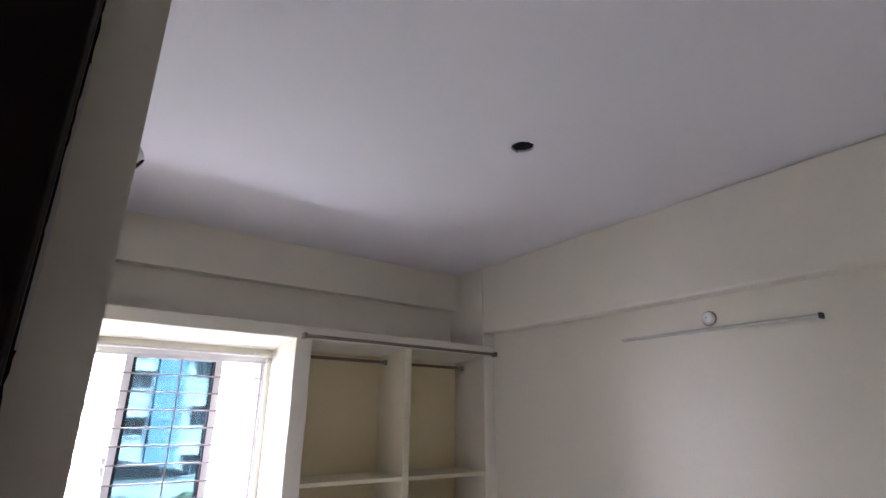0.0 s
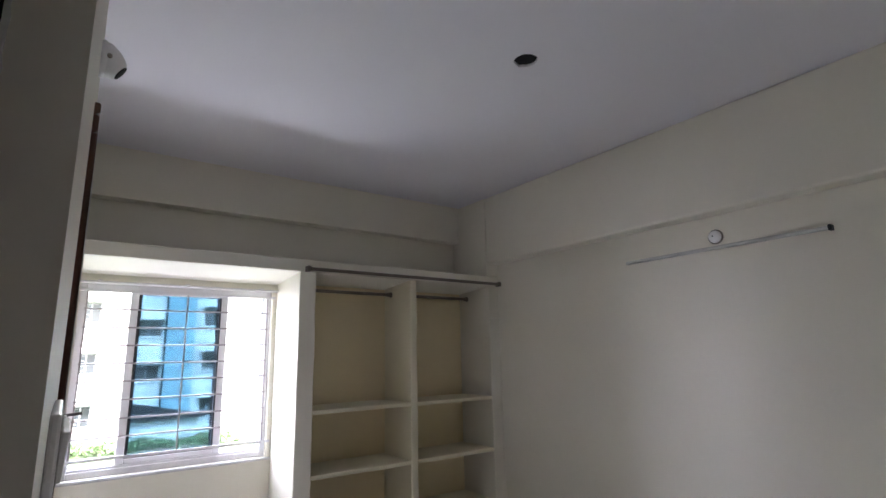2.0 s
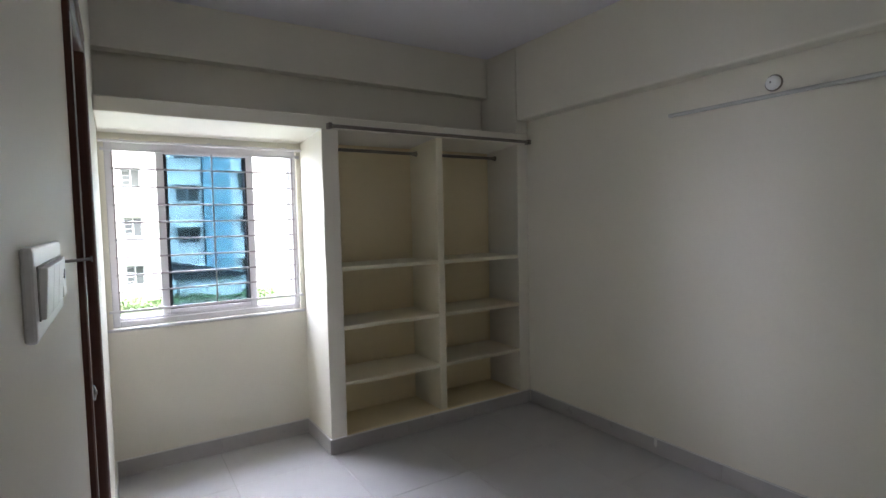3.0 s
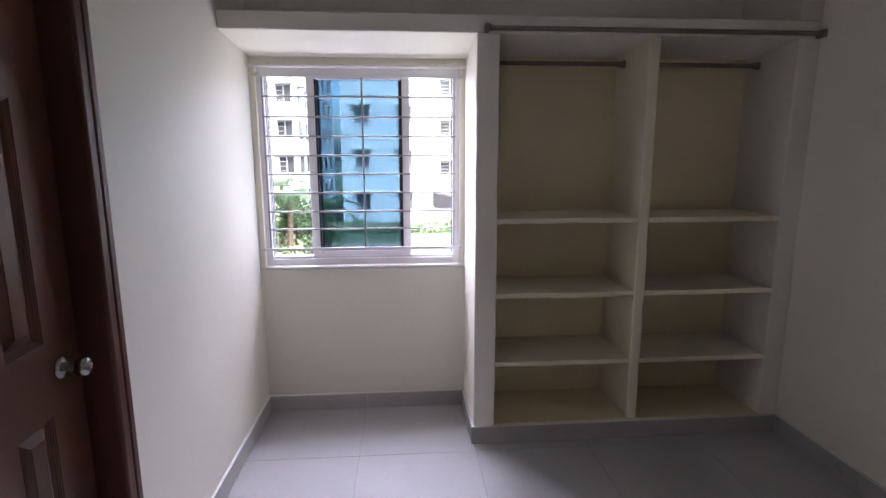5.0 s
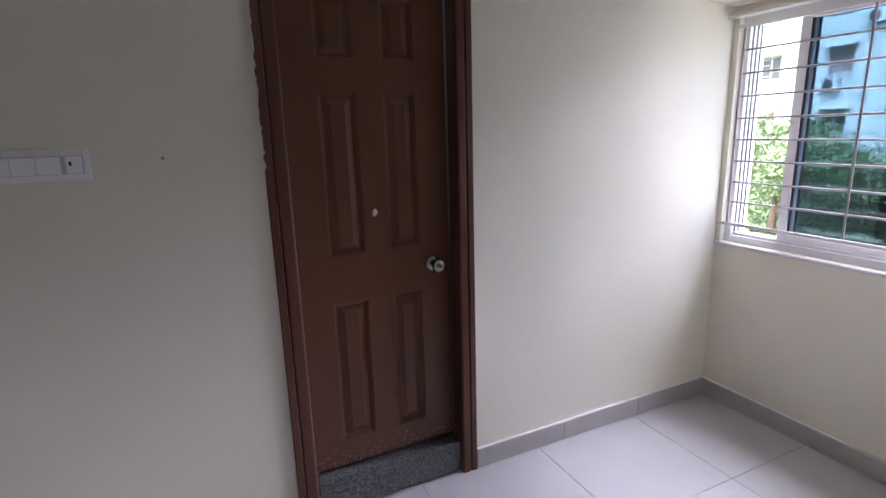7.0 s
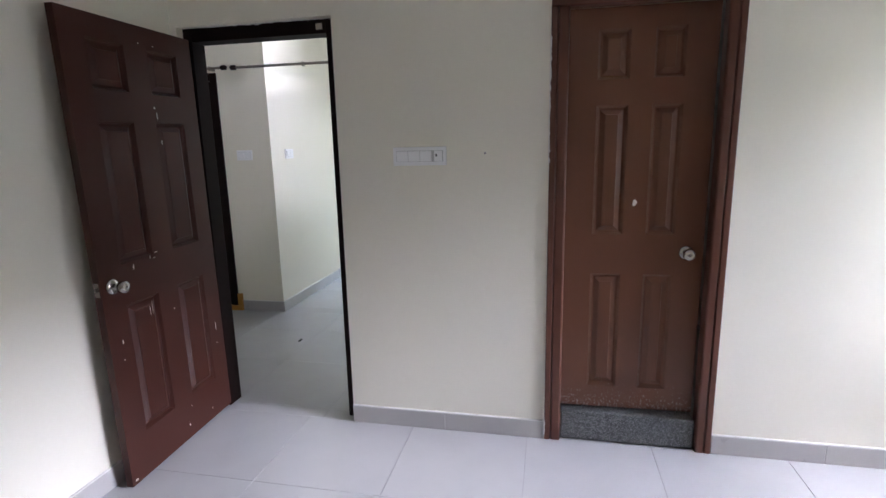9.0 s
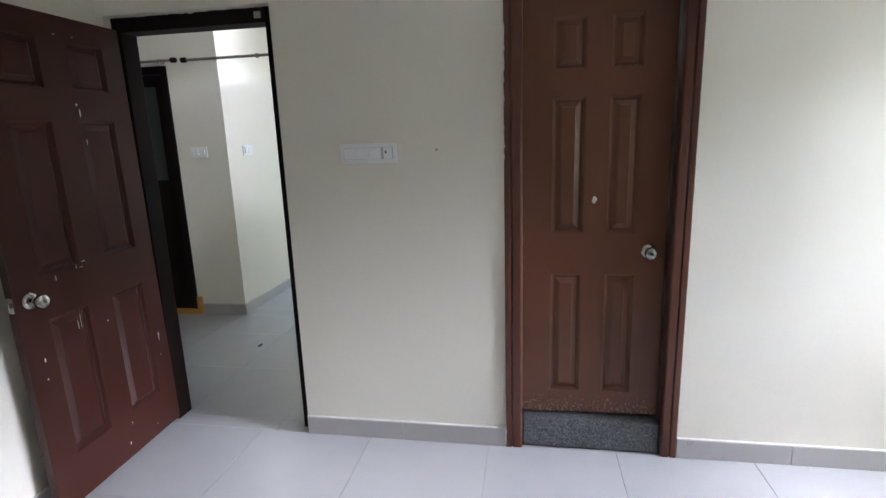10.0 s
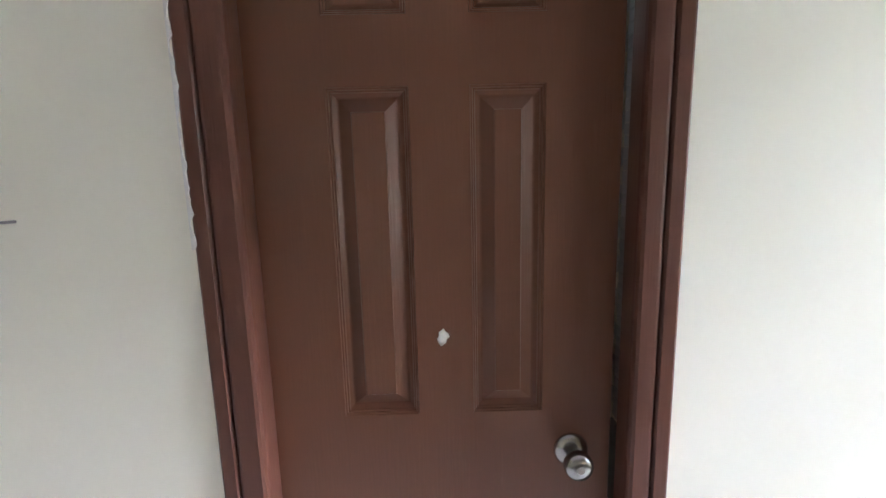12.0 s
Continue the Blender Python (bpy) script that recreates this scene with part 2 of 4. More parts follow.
def holed(u0, u1, z0, z1, holes, put, thick):
    """A wall of one thickness with openings (u0, u1, z0, z1) right through it; put(u, w, z) lays it into the world."""
    us = sorted({u0, u1, *[h[0] for h in holes], *[h[1] for h in holes]})
    zs = sorted({z0, z1, *[h[2] for h in holes], *[h[3] for h in holes]})
    bm = bmesh.new()
    keep = {}

    def v(u, w, z):
        key = (round(u, 5), round(w, 5), round(z, 5))
        if key not in keep:
            keep[key] = bm.verts.new(put(u, w, z))
        return keep[key]

    def solid(i, j):
        if not (0 <= i < len(us) - 1 and 0 <= j < len(zs) - 1):
            return False
        cu, cz = (us[i] + us[i + 1]) / 2, (zs[j] + zs[j + 1]) / 2
        return not any(h[0] < cu < h[1] and h[2] < cz < h[3] for h in holes)

    for i in range(len(us) - 1):
        for j in range(len(zs) - 1):
            if not solid(i, j):
                continue
            a, b, c, d = us[i], us[i + 1], zs[j], zs[j + 1]
            for w in (0, thick):
                bm.faces.new((v(a, w, c), v(b, w, c), v(b, w, d), v(a, w, d)))
            for di, dj, p, q in ((-1, 0, (a, c), (a, d)), (1, 0, (b, c), (b, d)), (0, -1, (a, c), (b, c)), (0, 1, (a, d), (b, d))):
                if not solid(i + di, j + dj):
                    bm.faces.new((v(p[0], 0, p[1]), v(q[0], 0, q[1]), v(q[0], thick, q[1]), v(p[0], thick, p[1])))
    bmesh.ops.recalc_face_normals(bm, faces=bm.faces)
    return bm


def mesh_of(name, bm, material):
    me = bpy.data.meshes.new(name)
    bm.to_mesh(me)
    bm.free()
    me.materials.append(material)
    return me


def part(name, bm, material, parent, label=""):
    ob = new(name, mesh_of(name, bm, material))
    ob.parent = parent
    if label:
        ob["label"] = label
    return ob


def thing(name, label, category, group="", kind="", at=None):
    ob = new(name)
    if at is not None:
        ob.matrix_basis = at
    ob.empty_display_size = 0.1
    return tagged(ob, label, category, group, kind)


def solid_thing(name, bm, material, label, category, group="", kind=""):
    return tagged(new(name, mesh_of(name, bm, material)), label, category, group, kind)


def structure(name, bm, material, label, category):
    return solid_thing(name, bm, material, label, category, kind="structure")


# ---------------------------------------------------------------- the room's shell
XE, YS, ZC = 2.86, -4.13, 2.81
YF = -0.45                       # front of the built-in shelves and loft slab
ENT = (-4.095, -3.262, 2.085)    # entrance opening: y, y, top
BATH = (-2.240, -1.461, 2.125)   # bathroom opening
WIN = (0.03, 1.14, 0.885, 1.985)

wall_west = structure("wall_west", holed(YS - 0.2, 0.2, -0.1, 3.0, [(ENT[0], ENT[1], -0.1, ENT[2]), (BATH[0], BATH[1], -0.1, BATH[2])], lambda u, w, z: (-w, u, z), 0.2), WALL, "cream painted plaster wall with two door openings", "wall")
wall_north = structure("wall_north", holed(0.0, XE, -0.1, 3.0, [WIN], lambda u, w, z: (u, w, z), 0.2), WALL, "cream painted plaster wall with a window opening", "wall")
wall_east = structure("wall_east", block(XE, XE + 0.2, YS - 0.2, 0.2, -0.1, 3.0), WALL, "plain cream painted plaster wall", "wall")
wall_south = structure("wall_south", block(0, XE, YS - 0.2, YS, -0.1, 3.0), WALL, "plain cream painted plaster wall behind the open door", "wall")
HOLE = (1.552, -2.158)


def holed_ceiling():
    bm = bmesh.new()
    r, n = 0.052, 24
    ring = []
    for k in range(n):
        a = 2 * math.pi * k / n
        rr = r * (1 + 0.09 * noise.noise(Vector((math.cos(a) * 2, math.sin(a) * 2, 3))) + 0.09 * noise.noise(Vector((math.cos(a) * 5, math.sin(a) * 5, 9))))
        ring.append((HOLE[0] + rr * math.cos(a), HOLE[1] + rr * math.sin(a)))
    low = [bm.verts.new((x, y, ZC)) for x, y in ring]
    top = [bm.verts.new((x, y, ZC + 0.12)) for x, y in ring]
    for k in range(n):
        bm.faces.new((low[k], low[(k + 1) % n], top[(k + 1) % n], top[k]))
    bm.faces.new(top)
    # the sheet round the hole, fanned out to a square and then to the walls
    sq = []
    for k in range(n):
        a = 2 * math.pi * k / n
        s = 0.3 / max(abs(math.cos(a)), abs(math.sin(a)))
        sq.append(bm.verts.new((HOLE[0] + s * math.cos(a), HOLE[1] + s * math.sin(a), ZC)))
    for k in range(n):
        bm.faces.new((low[k], low[(k + 1) % n], sq[(k + 1) % n], sq[k]))
    hx0, hx1, hy0, hy1 = HOLE[0] - 0.3, HOLE[0] + 0.3, HOLE[1] - 0.3, HOLE[1] + 0.3
    for x0, x1, y0, y1 in ((0, XE, YS, hy0), (0, XE, hy1, 0), (0, hx0, hy0, hy1), (hx1, XE, hy0, hy1)):
        bm.faces.new([bm.verts.new(p) for p in ((x0, y0, ZC), (x1, y0, ZC), (x1, y1, ZC), (x0, y1, ZC))])
    rbox(bm, 0, XE, YS, 0, ZC + 0.13, ZC + 0.19)
    return bm


ceiling = structure("ceiling", holed_ceiling(), CEIL, "white painted flat ceiling with a round cut-out", "ceiling")
# solid black plug: the darkness inside the hole is put into its colour
part("void_shade_plug", tube(bmesh.new(), (HOLE[0], HOLE[1], ZC + 0.012), (HOLE[0], HOLE[1], ZC + 0.11), 0.0595, 24), BLACK, ceiling, "black plug standing for the dark above the cut-out")
beam_north = structure("beam_north", plaster_block(0, 2.74, -0.09, 0, 2.49, ZC, bev=0.0015, amp=0.002), WALL, "cream plastered ceiling beam above the window wall", "beam")
beam_east = structure("beam_east", plaster_block(2.74, XE, YS, YF + 0.0, 2.245, ZC, bev=0.016, amp=0.002), WALL, "cream plastered ceiling beam along the wall", "beam")
column = structure("column", plaster_block(2.74, XE, YF, 0, 2.15, ZC, bev=0.006, amp=0.002), WALL, "cream plastered column above the loft", "column")

# floor: tiles on a bed, joints recessed
floor = structure("floor", block(-6.2, XE, -7.2, 0, -0.16, -0.004), GROUT, "pale polished square floor tiles with thin joints", "floor")

# ---------------------------------------------------------------- built-in shelves and loft
slab = plaster_block(0, XE, YF, 0, 2.066, 2.146, bev=0.006, amp=0.003)
for v in slab.verts:
    if v.co.z < 2.1:                       # the soffit falls a little towards the window
        v.co.z -= 0.036 * (v.co.y - YF) / -YF
loft = structure("loft_slab", slab, WALL, "cream plastered loft slab over window niche and shelves", "loft")
shelves = thing("shelf_unit", "built-in cream plastered open shelf unit with two empty columns", "shelf unit")
SX = (1.17, 1.28, 2.003, 2.058, 2.752, XE)
part("side_panel", plaster_block(SX[0], SX[1], YF, 0, 0, 2.066, amp=0.003), WALL, shelves)
part("side_panel", plaster_block(SX[4], SX[5], YF + 0.002, 0, 0, 2.066, amp=0.002), WALL, shelves)
part("divider", plaster_block(SX[2], SX[3], YF + 0.003, -0.062, 0.104, 2.066, amp=0.003), SHELF, shelves)
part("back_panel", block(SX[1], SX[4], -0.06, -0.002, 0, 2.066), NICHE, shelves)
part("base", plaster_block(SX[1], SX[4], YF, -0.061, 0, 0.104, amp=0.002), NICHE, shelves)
for sx0, sx1 in ((SX[1], SX[2]), (SX[3], SX[4])):
    for sz in (1.199, 0.815, 0.447):
        part("shelf", plaster_block(sx0, sx1, YF + 0.004, -0.061, sz - 0.026, sz, bev=0.004, amp=0.003), SHELF, shelves)


def hanging_rod(x0, x1, y, z, label):
    rod = thing("hanging_rod", label, "rod", group="hanging rods")
    part("tube", tube(bmesh.new(), (x0 + 0.004, y, z), (x1 - 0.004, y, z), 0.0115, 14), DULL_STEEL, rod)
    for x, s in ((x0, 1), (x1, -1)):
        b = lathe([(0.021, 0), (0.021, 0.006), (0.0165, 0.009), (0.0155, 0.03), (0.013, 0.032)], 18, Matrix.Translation((x, y, z)) @ pose(0, 0, 0, 0, 90 * s, 0))
        part("bracket", b, DULL_STEEL, rod, "dark metal end socket")
    return rod


hanging_rod(SX[1], SX[2], -0.165, 1.985, "steel hanging rod inside the shelf column")
hanging_rod(SX[3], SX[4], -0.165, 1.985, "steel hanging rod inside the shelf column")
front = thing("curtain_rod", "long steel curtain rod across the front of the shelves", "rod")
part("tube", tube(bmesh.new(), (1.205, -0.482, 2.082), (2.852, -0.482, 2.082), 0.0115, 14), DULL_STEEL, front)
for bx in (1.213, 2.84):
    b = block(bx - 0.011, bx + 0.011, -0.5, -0.449, 2.064, 2.1, 0.003)
    part("bracket", b, DULL_STEEL, front, "small square steel wall bracket")
    part("end_cap", lathe([(0.0145, 0), (0.0145, 0.016), (0.011, 0.018)], 16, Matrix.Translation((bx - 0.009 if bx > 2 else bx + 0.009, -0.482, 2.082)) @ pose(0, 0, 0, 0, 90 if bx < 2 else -90, 0)), STEEL, front)

# ---------------------------------------------------------------- window
window_1 = thing("window_1", "white sliding window with blue tinted panes slid to the middle", "window", kind="structure")
x0, x1, z0, z1 = WIN


def ring_frame(x0, x1, y0, y1, z0, z1, w, bev=0.003, rail_w=None):
    """Two stiles of width w and two rails of width rail_w between them."""
    q = w if rail_w is None else rail_w
    bm = bmesh.new()
    rbox(bm, x0, x0 + w, y0, y1, z0, z1, bev)
    rbox(bm, x1 - w, x1, y0, y1, z0, z1, bev)
    rbox(bm, x0 + w, x1 - w, y0, y1, z0, z0 + q, bev)
    rbox(bm, x0 + w, x1 - w, y0, y1, z1 - q, z1, bev)
    return bm


fr = part("window_frame", ring_frame(x0, x1, 0.03, 0.125, z0, z1, 0.036), UPVC, window_1)
for k in range(3):
    yy = 0.043 + 0.03 * k
    part("track", block(x0 + 0.036, x1 - 0.036, yy, yy + 0.006, z0 + 0.036, z0 + 0.05), UPVC, fr)
    # raised black strips put the shade of the jamb grooves into colour
    part("groove_shade_strip", block(x0 + 0.0365, x0 + 0.0385, yy + 0.008, yy + 0.018, z0 + 0.05, z1 - 0.04), RUBBER, fr)
    part("groove_shade_strip", block(x1 - 0.0385, x1 - 0.0365, yy + 0.008, yy + 0.018, z0 + 0.05, z1 - 0.04), RUBBER, fr)
for k, (sx0, sx1, sy) in enumerate(((0.291, 0.86, 0.045), (0.300, 0.852, 0.078))):
    sz0, sz1, st, ra = z0 + 0.05, z1 - 0.030, 0.043, 0.03
    sash = part("sash", ring_frame(sx0, sx1, sy, sy + 0.024, sz0, sz1, st, 0.003, ra), UPVC, window_1)
    part("pane", block(sx0 + st, sx1 - st, sy + 0.010, sy + 0.014, sz0 + ra, sz1 - ra), BLUE_GLASS, sash, "blue tinted glass").visible_shadow = False
    for gx in (sx0 + st, sx1 - st - 0.012):
        part("gasket", block(gx, gx + 0.012, sy + 0.004, sy + 0.009, sz0 + ra, sz1 - ra), RUBBER, sash)
    part("bottom_gasket", block(sx0 + st + 0.012, sx1 - st - 0.012, sy + 0.004, sy + 0.009, sz0 + ra, sz0 + ra + 0.006), RUBBER, sash)
part("window_sill", plaster_block(0.0, 1.17, -0.008, 0.03, 0.866, 0.884, bev=0.004, amp=0.0004), UPVC, window_1, "white painted sill edge")

grille = thing("window_grille", "grey-white painted steel window grille of horizontal bars", "grille")
for gz in (1.099, 1.199, 1.304, 1.408, 1.510, 1.614, 1.719, 1.826):
    part("bar", tube(bmesh.new(), (0.06, -0.004, gz), (1.115, -0.004, gz), 0.0052, 8), GRILLE, grille)
for gz, gh in ((0.985, 0.008), (1.936, 0.009)):
    part("flat_bar", block(0.012, 1.158, -0.014, -0.006, gz - gh, gz + gh, 0.002), UPVC, grille)
for gx in (0.068, 0.6, 1.105):
    part("upright", block(gx - 0.0045, gx + 0.0045, -0.0125, -0.0065, 0.985, 1.94, 0.001), GRILLE, grille)
rail = thing("curtain_track", "cream double curtain track above the window", "curtain track")
for k, ry in enumerate((-0.022, -0.05)):
    part("track", block(0.004, 1.164, ry - 0.009, ry + 0.009, 1.973, 1.986, 0.003), UPVC, rail)
for gx in (0.12, 0.585, 1.05):
    part("bracket", block(gx - 0.012, gx + 0.012, -0.058, -0.001, 1.987, 1.993, 0.001), UPVC, rail)


# ---------------------------------------------------------------- doors
def moulded_leaf(w, h, t, cols, rows):
    """A six-panel moulded leaf: x across from the hinge, -y is the panelled face, z up."""
    us = sorted({0.0, w, *[c for p in cols for c in p]})
    zs = sorted({0.0, h, *[c for p in rows for c in p]})
    bm = bmesh.new()
    profile = ((0.0, 0.0), (0.0015, 0.003), (0.004, 0.003), (0.0055, 0.0065), (0.008, 0.0065), (0.0095, 0.010), (0.016, 0.0150), (0.019, 0.0153), (0.040, 0.004), (0.0415, 0.0015), (0.043, 0.0015))
    for i in range(len(us) - 1):
        for j in range(len(zs) - 1):
            a, b, c, d = us[i], us[i + 1], zs[j], zs[j + 1]
            for side in (0, 1):
                y = 0.0 if side == 0 else t
                s = 1 if side == 0 else -1
                if (a, b) in cols and (c, d) in rows:
                    rings = []
                    for inset, deep in profile:
                        q = [(a + inset, c + inset), (b - inset, c + inset), (b - inset, d - inset), (a + inset, d - inset)]
                        rings.append([bm.verts.new((u, y + s * deep, z)) for u, z in q])
                    for p, q in zip(rings, rings[1:]):
                        for k in range(4):
                            bm.faces.new((p[k], p[(k + 1) % 4], q[(k + 1) % 4], q[k]))
                    bm.faces.new(rings[-1])
                else:
                    bm.faces.new([bm.verts.new((u, y, z)) for u, z in ((a, c), (b, c), (b, d), (a, d))])
    for u in (0.0, w):
        bm.faces.new([bm.verts.new(p) for p in ((u, 0, 0), (u, t, 0), (u, t, h), (u, 0, h))])
    for z in (0.0, h):
        bm.faces.new([bm.verts.new(p) for p in ((0, 0, z), (w, 0, z), (w, t, z), (0, t, z))])
    bmesh.ops.remove_doubles(bm, verts=bm.verts, dist=0.0001)
    bmesh.ops.recalc_face_normals(bm, faces=bm.faces)
    return bm


def door_knob(parent, u, y, z, side):
    """A round lever-less knob with its rose; side -1 points along -y."""
    m = Matrix.Translation((u, y, z)) @ pose(0, 0, 0, 90 if side < 0 else -90, 0, 0)
    k = part("knob", lathe([(0.012, 0.008), (0.0125, 0.03), (0.020, 0.036), (0.0262, 0.046), (0.0265, 0.058), (0.0235, 0.066), (0.012, 0.0685)], 28, m), STEEL, parent, "brushed steel round door knob")
    part("rose", lathe([(0.033, 0.0), (0.033, 0.003), (0.029, 0.008), (0.017, 0.0115), (0.013, 0.012)], 28, m), STEEL, k)
    part("key_cylinder", lathe([(0.0075, 0.068), (0.0075, 0.0705), (0.006, 0.071)], 16, m), DULL_STEEL, k)


# bathroom door: closed but for a finger's gap, opening inwards
door_1 = thing("door_1", "brown painted six-panel bathroom door pulled almost shut", "door", kind="structure", at=pose(-0.062, -2.166, 0.163, 0, 0, 91.2))
L1 = moulded_leaf(0.630, 1.885, 0.032, [(0.132, 0.270), (0.372, 0.500)], [(0.113, 0.690), (0.880, 1.470), (1.582, 1.795)])
leaf_1 = part("leaf", L1, BROWN, door_1)
door_knob(door_1, 0.556, 0.0, 0.798, -1)
plug = lathe([(0.012, 0), (0.0100, 0.003), (0.006, 0.005), (0.002, 0.0035)], 13, Matrix.Translation((0.318, 0, 1.03)) @ pose(0, 0, 0, 90, 0, 0))
for v in plug.verts:
    k = 1 + 0.55 * noise.noise(v.co * 140)
    v.co.x, v.co.z = 0.318 + (v.co.x - 0.318) * k * 0.85, 1.03 + (v.co.z - 1.03) * k * 1.25
    v.co.y += 0.0015 * noise.noise(v.co * 300) if v.co.y < -0.001 else 0
part("peephole_filler", plug, CHIP, door_1, "white putty plug in an old hole")


def moulded_jamb(length, w):
    """A jamb of stepped section, upright along z: y across from the wall side to the door side, x out of the wall."""
    r = w - 0.016
    sec = [(-0.10, 0), (0.010, 0), (0.013, 0.004), (0.013, 0.024), (0.009, 0.027), (0.004, 0.0285), (0.004, 0.031), (0.011, 0.033), (0.012, 0.037), (0.012, w - 0.009), (0.009, w - 0.004), (0.003, w - 0.001), (-0.006, w), (-0.055, w), (-0.055, r), (-0.10, r)]
    bm = bmesh.new()
    lo = [bm.verts.new((x, y, 0)) for x, y in sec]
    hi = [bm.verts.new((x, y, length)) for x, y in sec]
    n = len(sec)
    for k in range(n):
        bm.faces.new((lo[k], lo[(k + 1) % n], hi[(k + 1) % n], hi[k]))
    bm.faces.new(lo[::-1])
    bm.faces.new(hi)
    bmesh.ops.recalc_face_normals(bm, faces=bm.faces)
    return bm


frame_1 = thing("door_frame", "brown painted moulded wooden frame of the bathroom door", "door frame", kind="structure")
fw = 0.078
ob = part("jamb", moulded_jamb(BATH[2] - 0.078, fw), BROWN_FRAME, frame_1)
ob.matrix_basis = pose(0, BATH[0], 0)
bm = moulded_jamb(BATH[2] - 0.078, 0.070)
bm.transform(Matrix.Diagonal((1, -1, 1, 1)))
bmesh.ops.recalc_face_normals(bm, faces=bm.faces)
ob = part("jamb", bm, BROWN_FRAME, frame_1)
ob.matrix_basis = pose(0, BATH[1], 0)
bm = moulded_jamb(BATH[1] - BATH[0], fw)
bm.transform(pose(0, 0, 0, 90, 0, 0) @ Matrix.Diagonal((1, -1, 1, 1)))
bmesh.ops.recalc_face_normals(bm, faces=bm.faces)
ob = part("head", bm, BROWN_FRAME, frame_1)
ob.matrix_basis = pose(0, BATH[1], BATH[2])
sill_1 = structure("door_threshold", plaster_block(-0.2, -0.012, BATH[0] + fw + 0.001, BATH[1] - 0.071, 0, 0.15, bev=0.008, amp=0.002), GRANITE, "speckled grey granite step under the bathroom door", "threshold")

# entrance door, wide open against the wall, and its dark frame
frame_2 = thing("door_frame", "dark stained wooden frame of the entrance, ragged paint along it", "door frame", kind="structure")
part("jamb", block(-0.15, -0.046, ENT[1] - 0.048, ENT[1], 0, ENT[2], 0.003), BLACK_FRAME, frame_2)
part("jamb", block(-0.15, -0.046, ENT[0], ENT[0] + 0.048, 0, ENT[2], 0.003), BLACK_FRAME, frame_2)
part("head", block(-0.15, -0.046, ENT[0] + 0.048, ENT[1] - 0.048, ENT[2] - 0.066, ENT[2], 0.003), BLACK_FRAME, frame_2)
part("bolt_catch", block(-0.046, -0.041, -3.36, -3.325, 2.035, 2.065, 0.002), STEEL, frame_2, "small steel bolt catch")

door_2 = thing("door_2", "brown painted six-panel entrance door standing wide open, scratched", "door", kind="structure", at=pose(-0.045, -4.045, 0.019, 0, 0.8, 1.6))
bm = moulded_leaf(0.765, 2.005, 0.034, [(0.115, 0.315), (0.450, 0.645)], [(0.21, 0.81), (0.99, 1.588), (1.714, 1.912)])
bm.transform(Matrix.Diagonal((1, -1, 1, 1)))
bmesh.ops.recalc_face_normals(bm, faces=bm.faces)
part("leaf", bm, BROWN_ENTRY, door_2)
door_knob(door_2, 0.705, 0.0, 0.91, 1)
part("latch_plate", block(0.765, 0.767, -0.029, -0.006, 0.88, 0.94, 0.0008), STEEL, door_2, "steel latch plate on the edge")
part("latch_bolt", block(0.767, 0.778, -0.023, -0.012, 0.902, 0.918, 0.003), STEEL, door_2)
rc = random.Random(21)
for cu, cz, cw, ch in ((0.43, 1.0, 0.016, 0.004), (0.47, 0.985, 0.003, 0.014), (0.445, 0.978, 0.012, 0.003), (0.575, 0.965, 0.004, 0.018), (0.30, 1.62, 0.004, 0.03), (0.31, 1.655, 0.008, 0.008), (0.29, 1.50, 0.003, 0.02), (0.36, 0.70, 0.005, 0.007),
                       (0.50, 0.75, 0.002, 0.05), (0.515, 0.74, 0.002, 0.035), (0.695, 0.66, 0.004, 0.016), (0.70, 0.58, 0.004, 0.006), (0.06, 0.50, 0.003, 0.04), (0.065, 0.40, 0.004, 0.006), (0.33, 0.16, 0.004, 0.006), (0.36, 0.07, 0.005, 0.014), (0.17, 0.06, 0.004, 0.006), (0.74, 0.02, 0.012, 0.008), (0.36, 1.93, 0.006, 0.004), (0.27, 1.93, 0.005, 0.004)):
    bm = lathe([(0.5, 0), (0.42, 0.0006), (0.2, 0.0008)], 7, Matrix.Translation((cu, 0.0004, cz)) @ pose(0, 0, 0, -90, 0, 0) @ Matrix.Diagonal((cw * 1.5, ch * 1.3, 1, 1)))
    for v in bm.verts:
        v.co.x += rc.uniform(-0.12, 0.12) * cw
        v.co.z += rc.uniform(-0.12, 0.12) * ch
    part("paint_chip", bm, CHIP, door_2, "bare fleck of lost paint")
for hz in (0.25, 1.0, 1.78):
    part("hinge", tube(bmesh.new(), (-0.004, -0.038, hz), (-0.004, -0.038, hz + 0.1), 0.006, 10), DULL_STEEL, door_2)


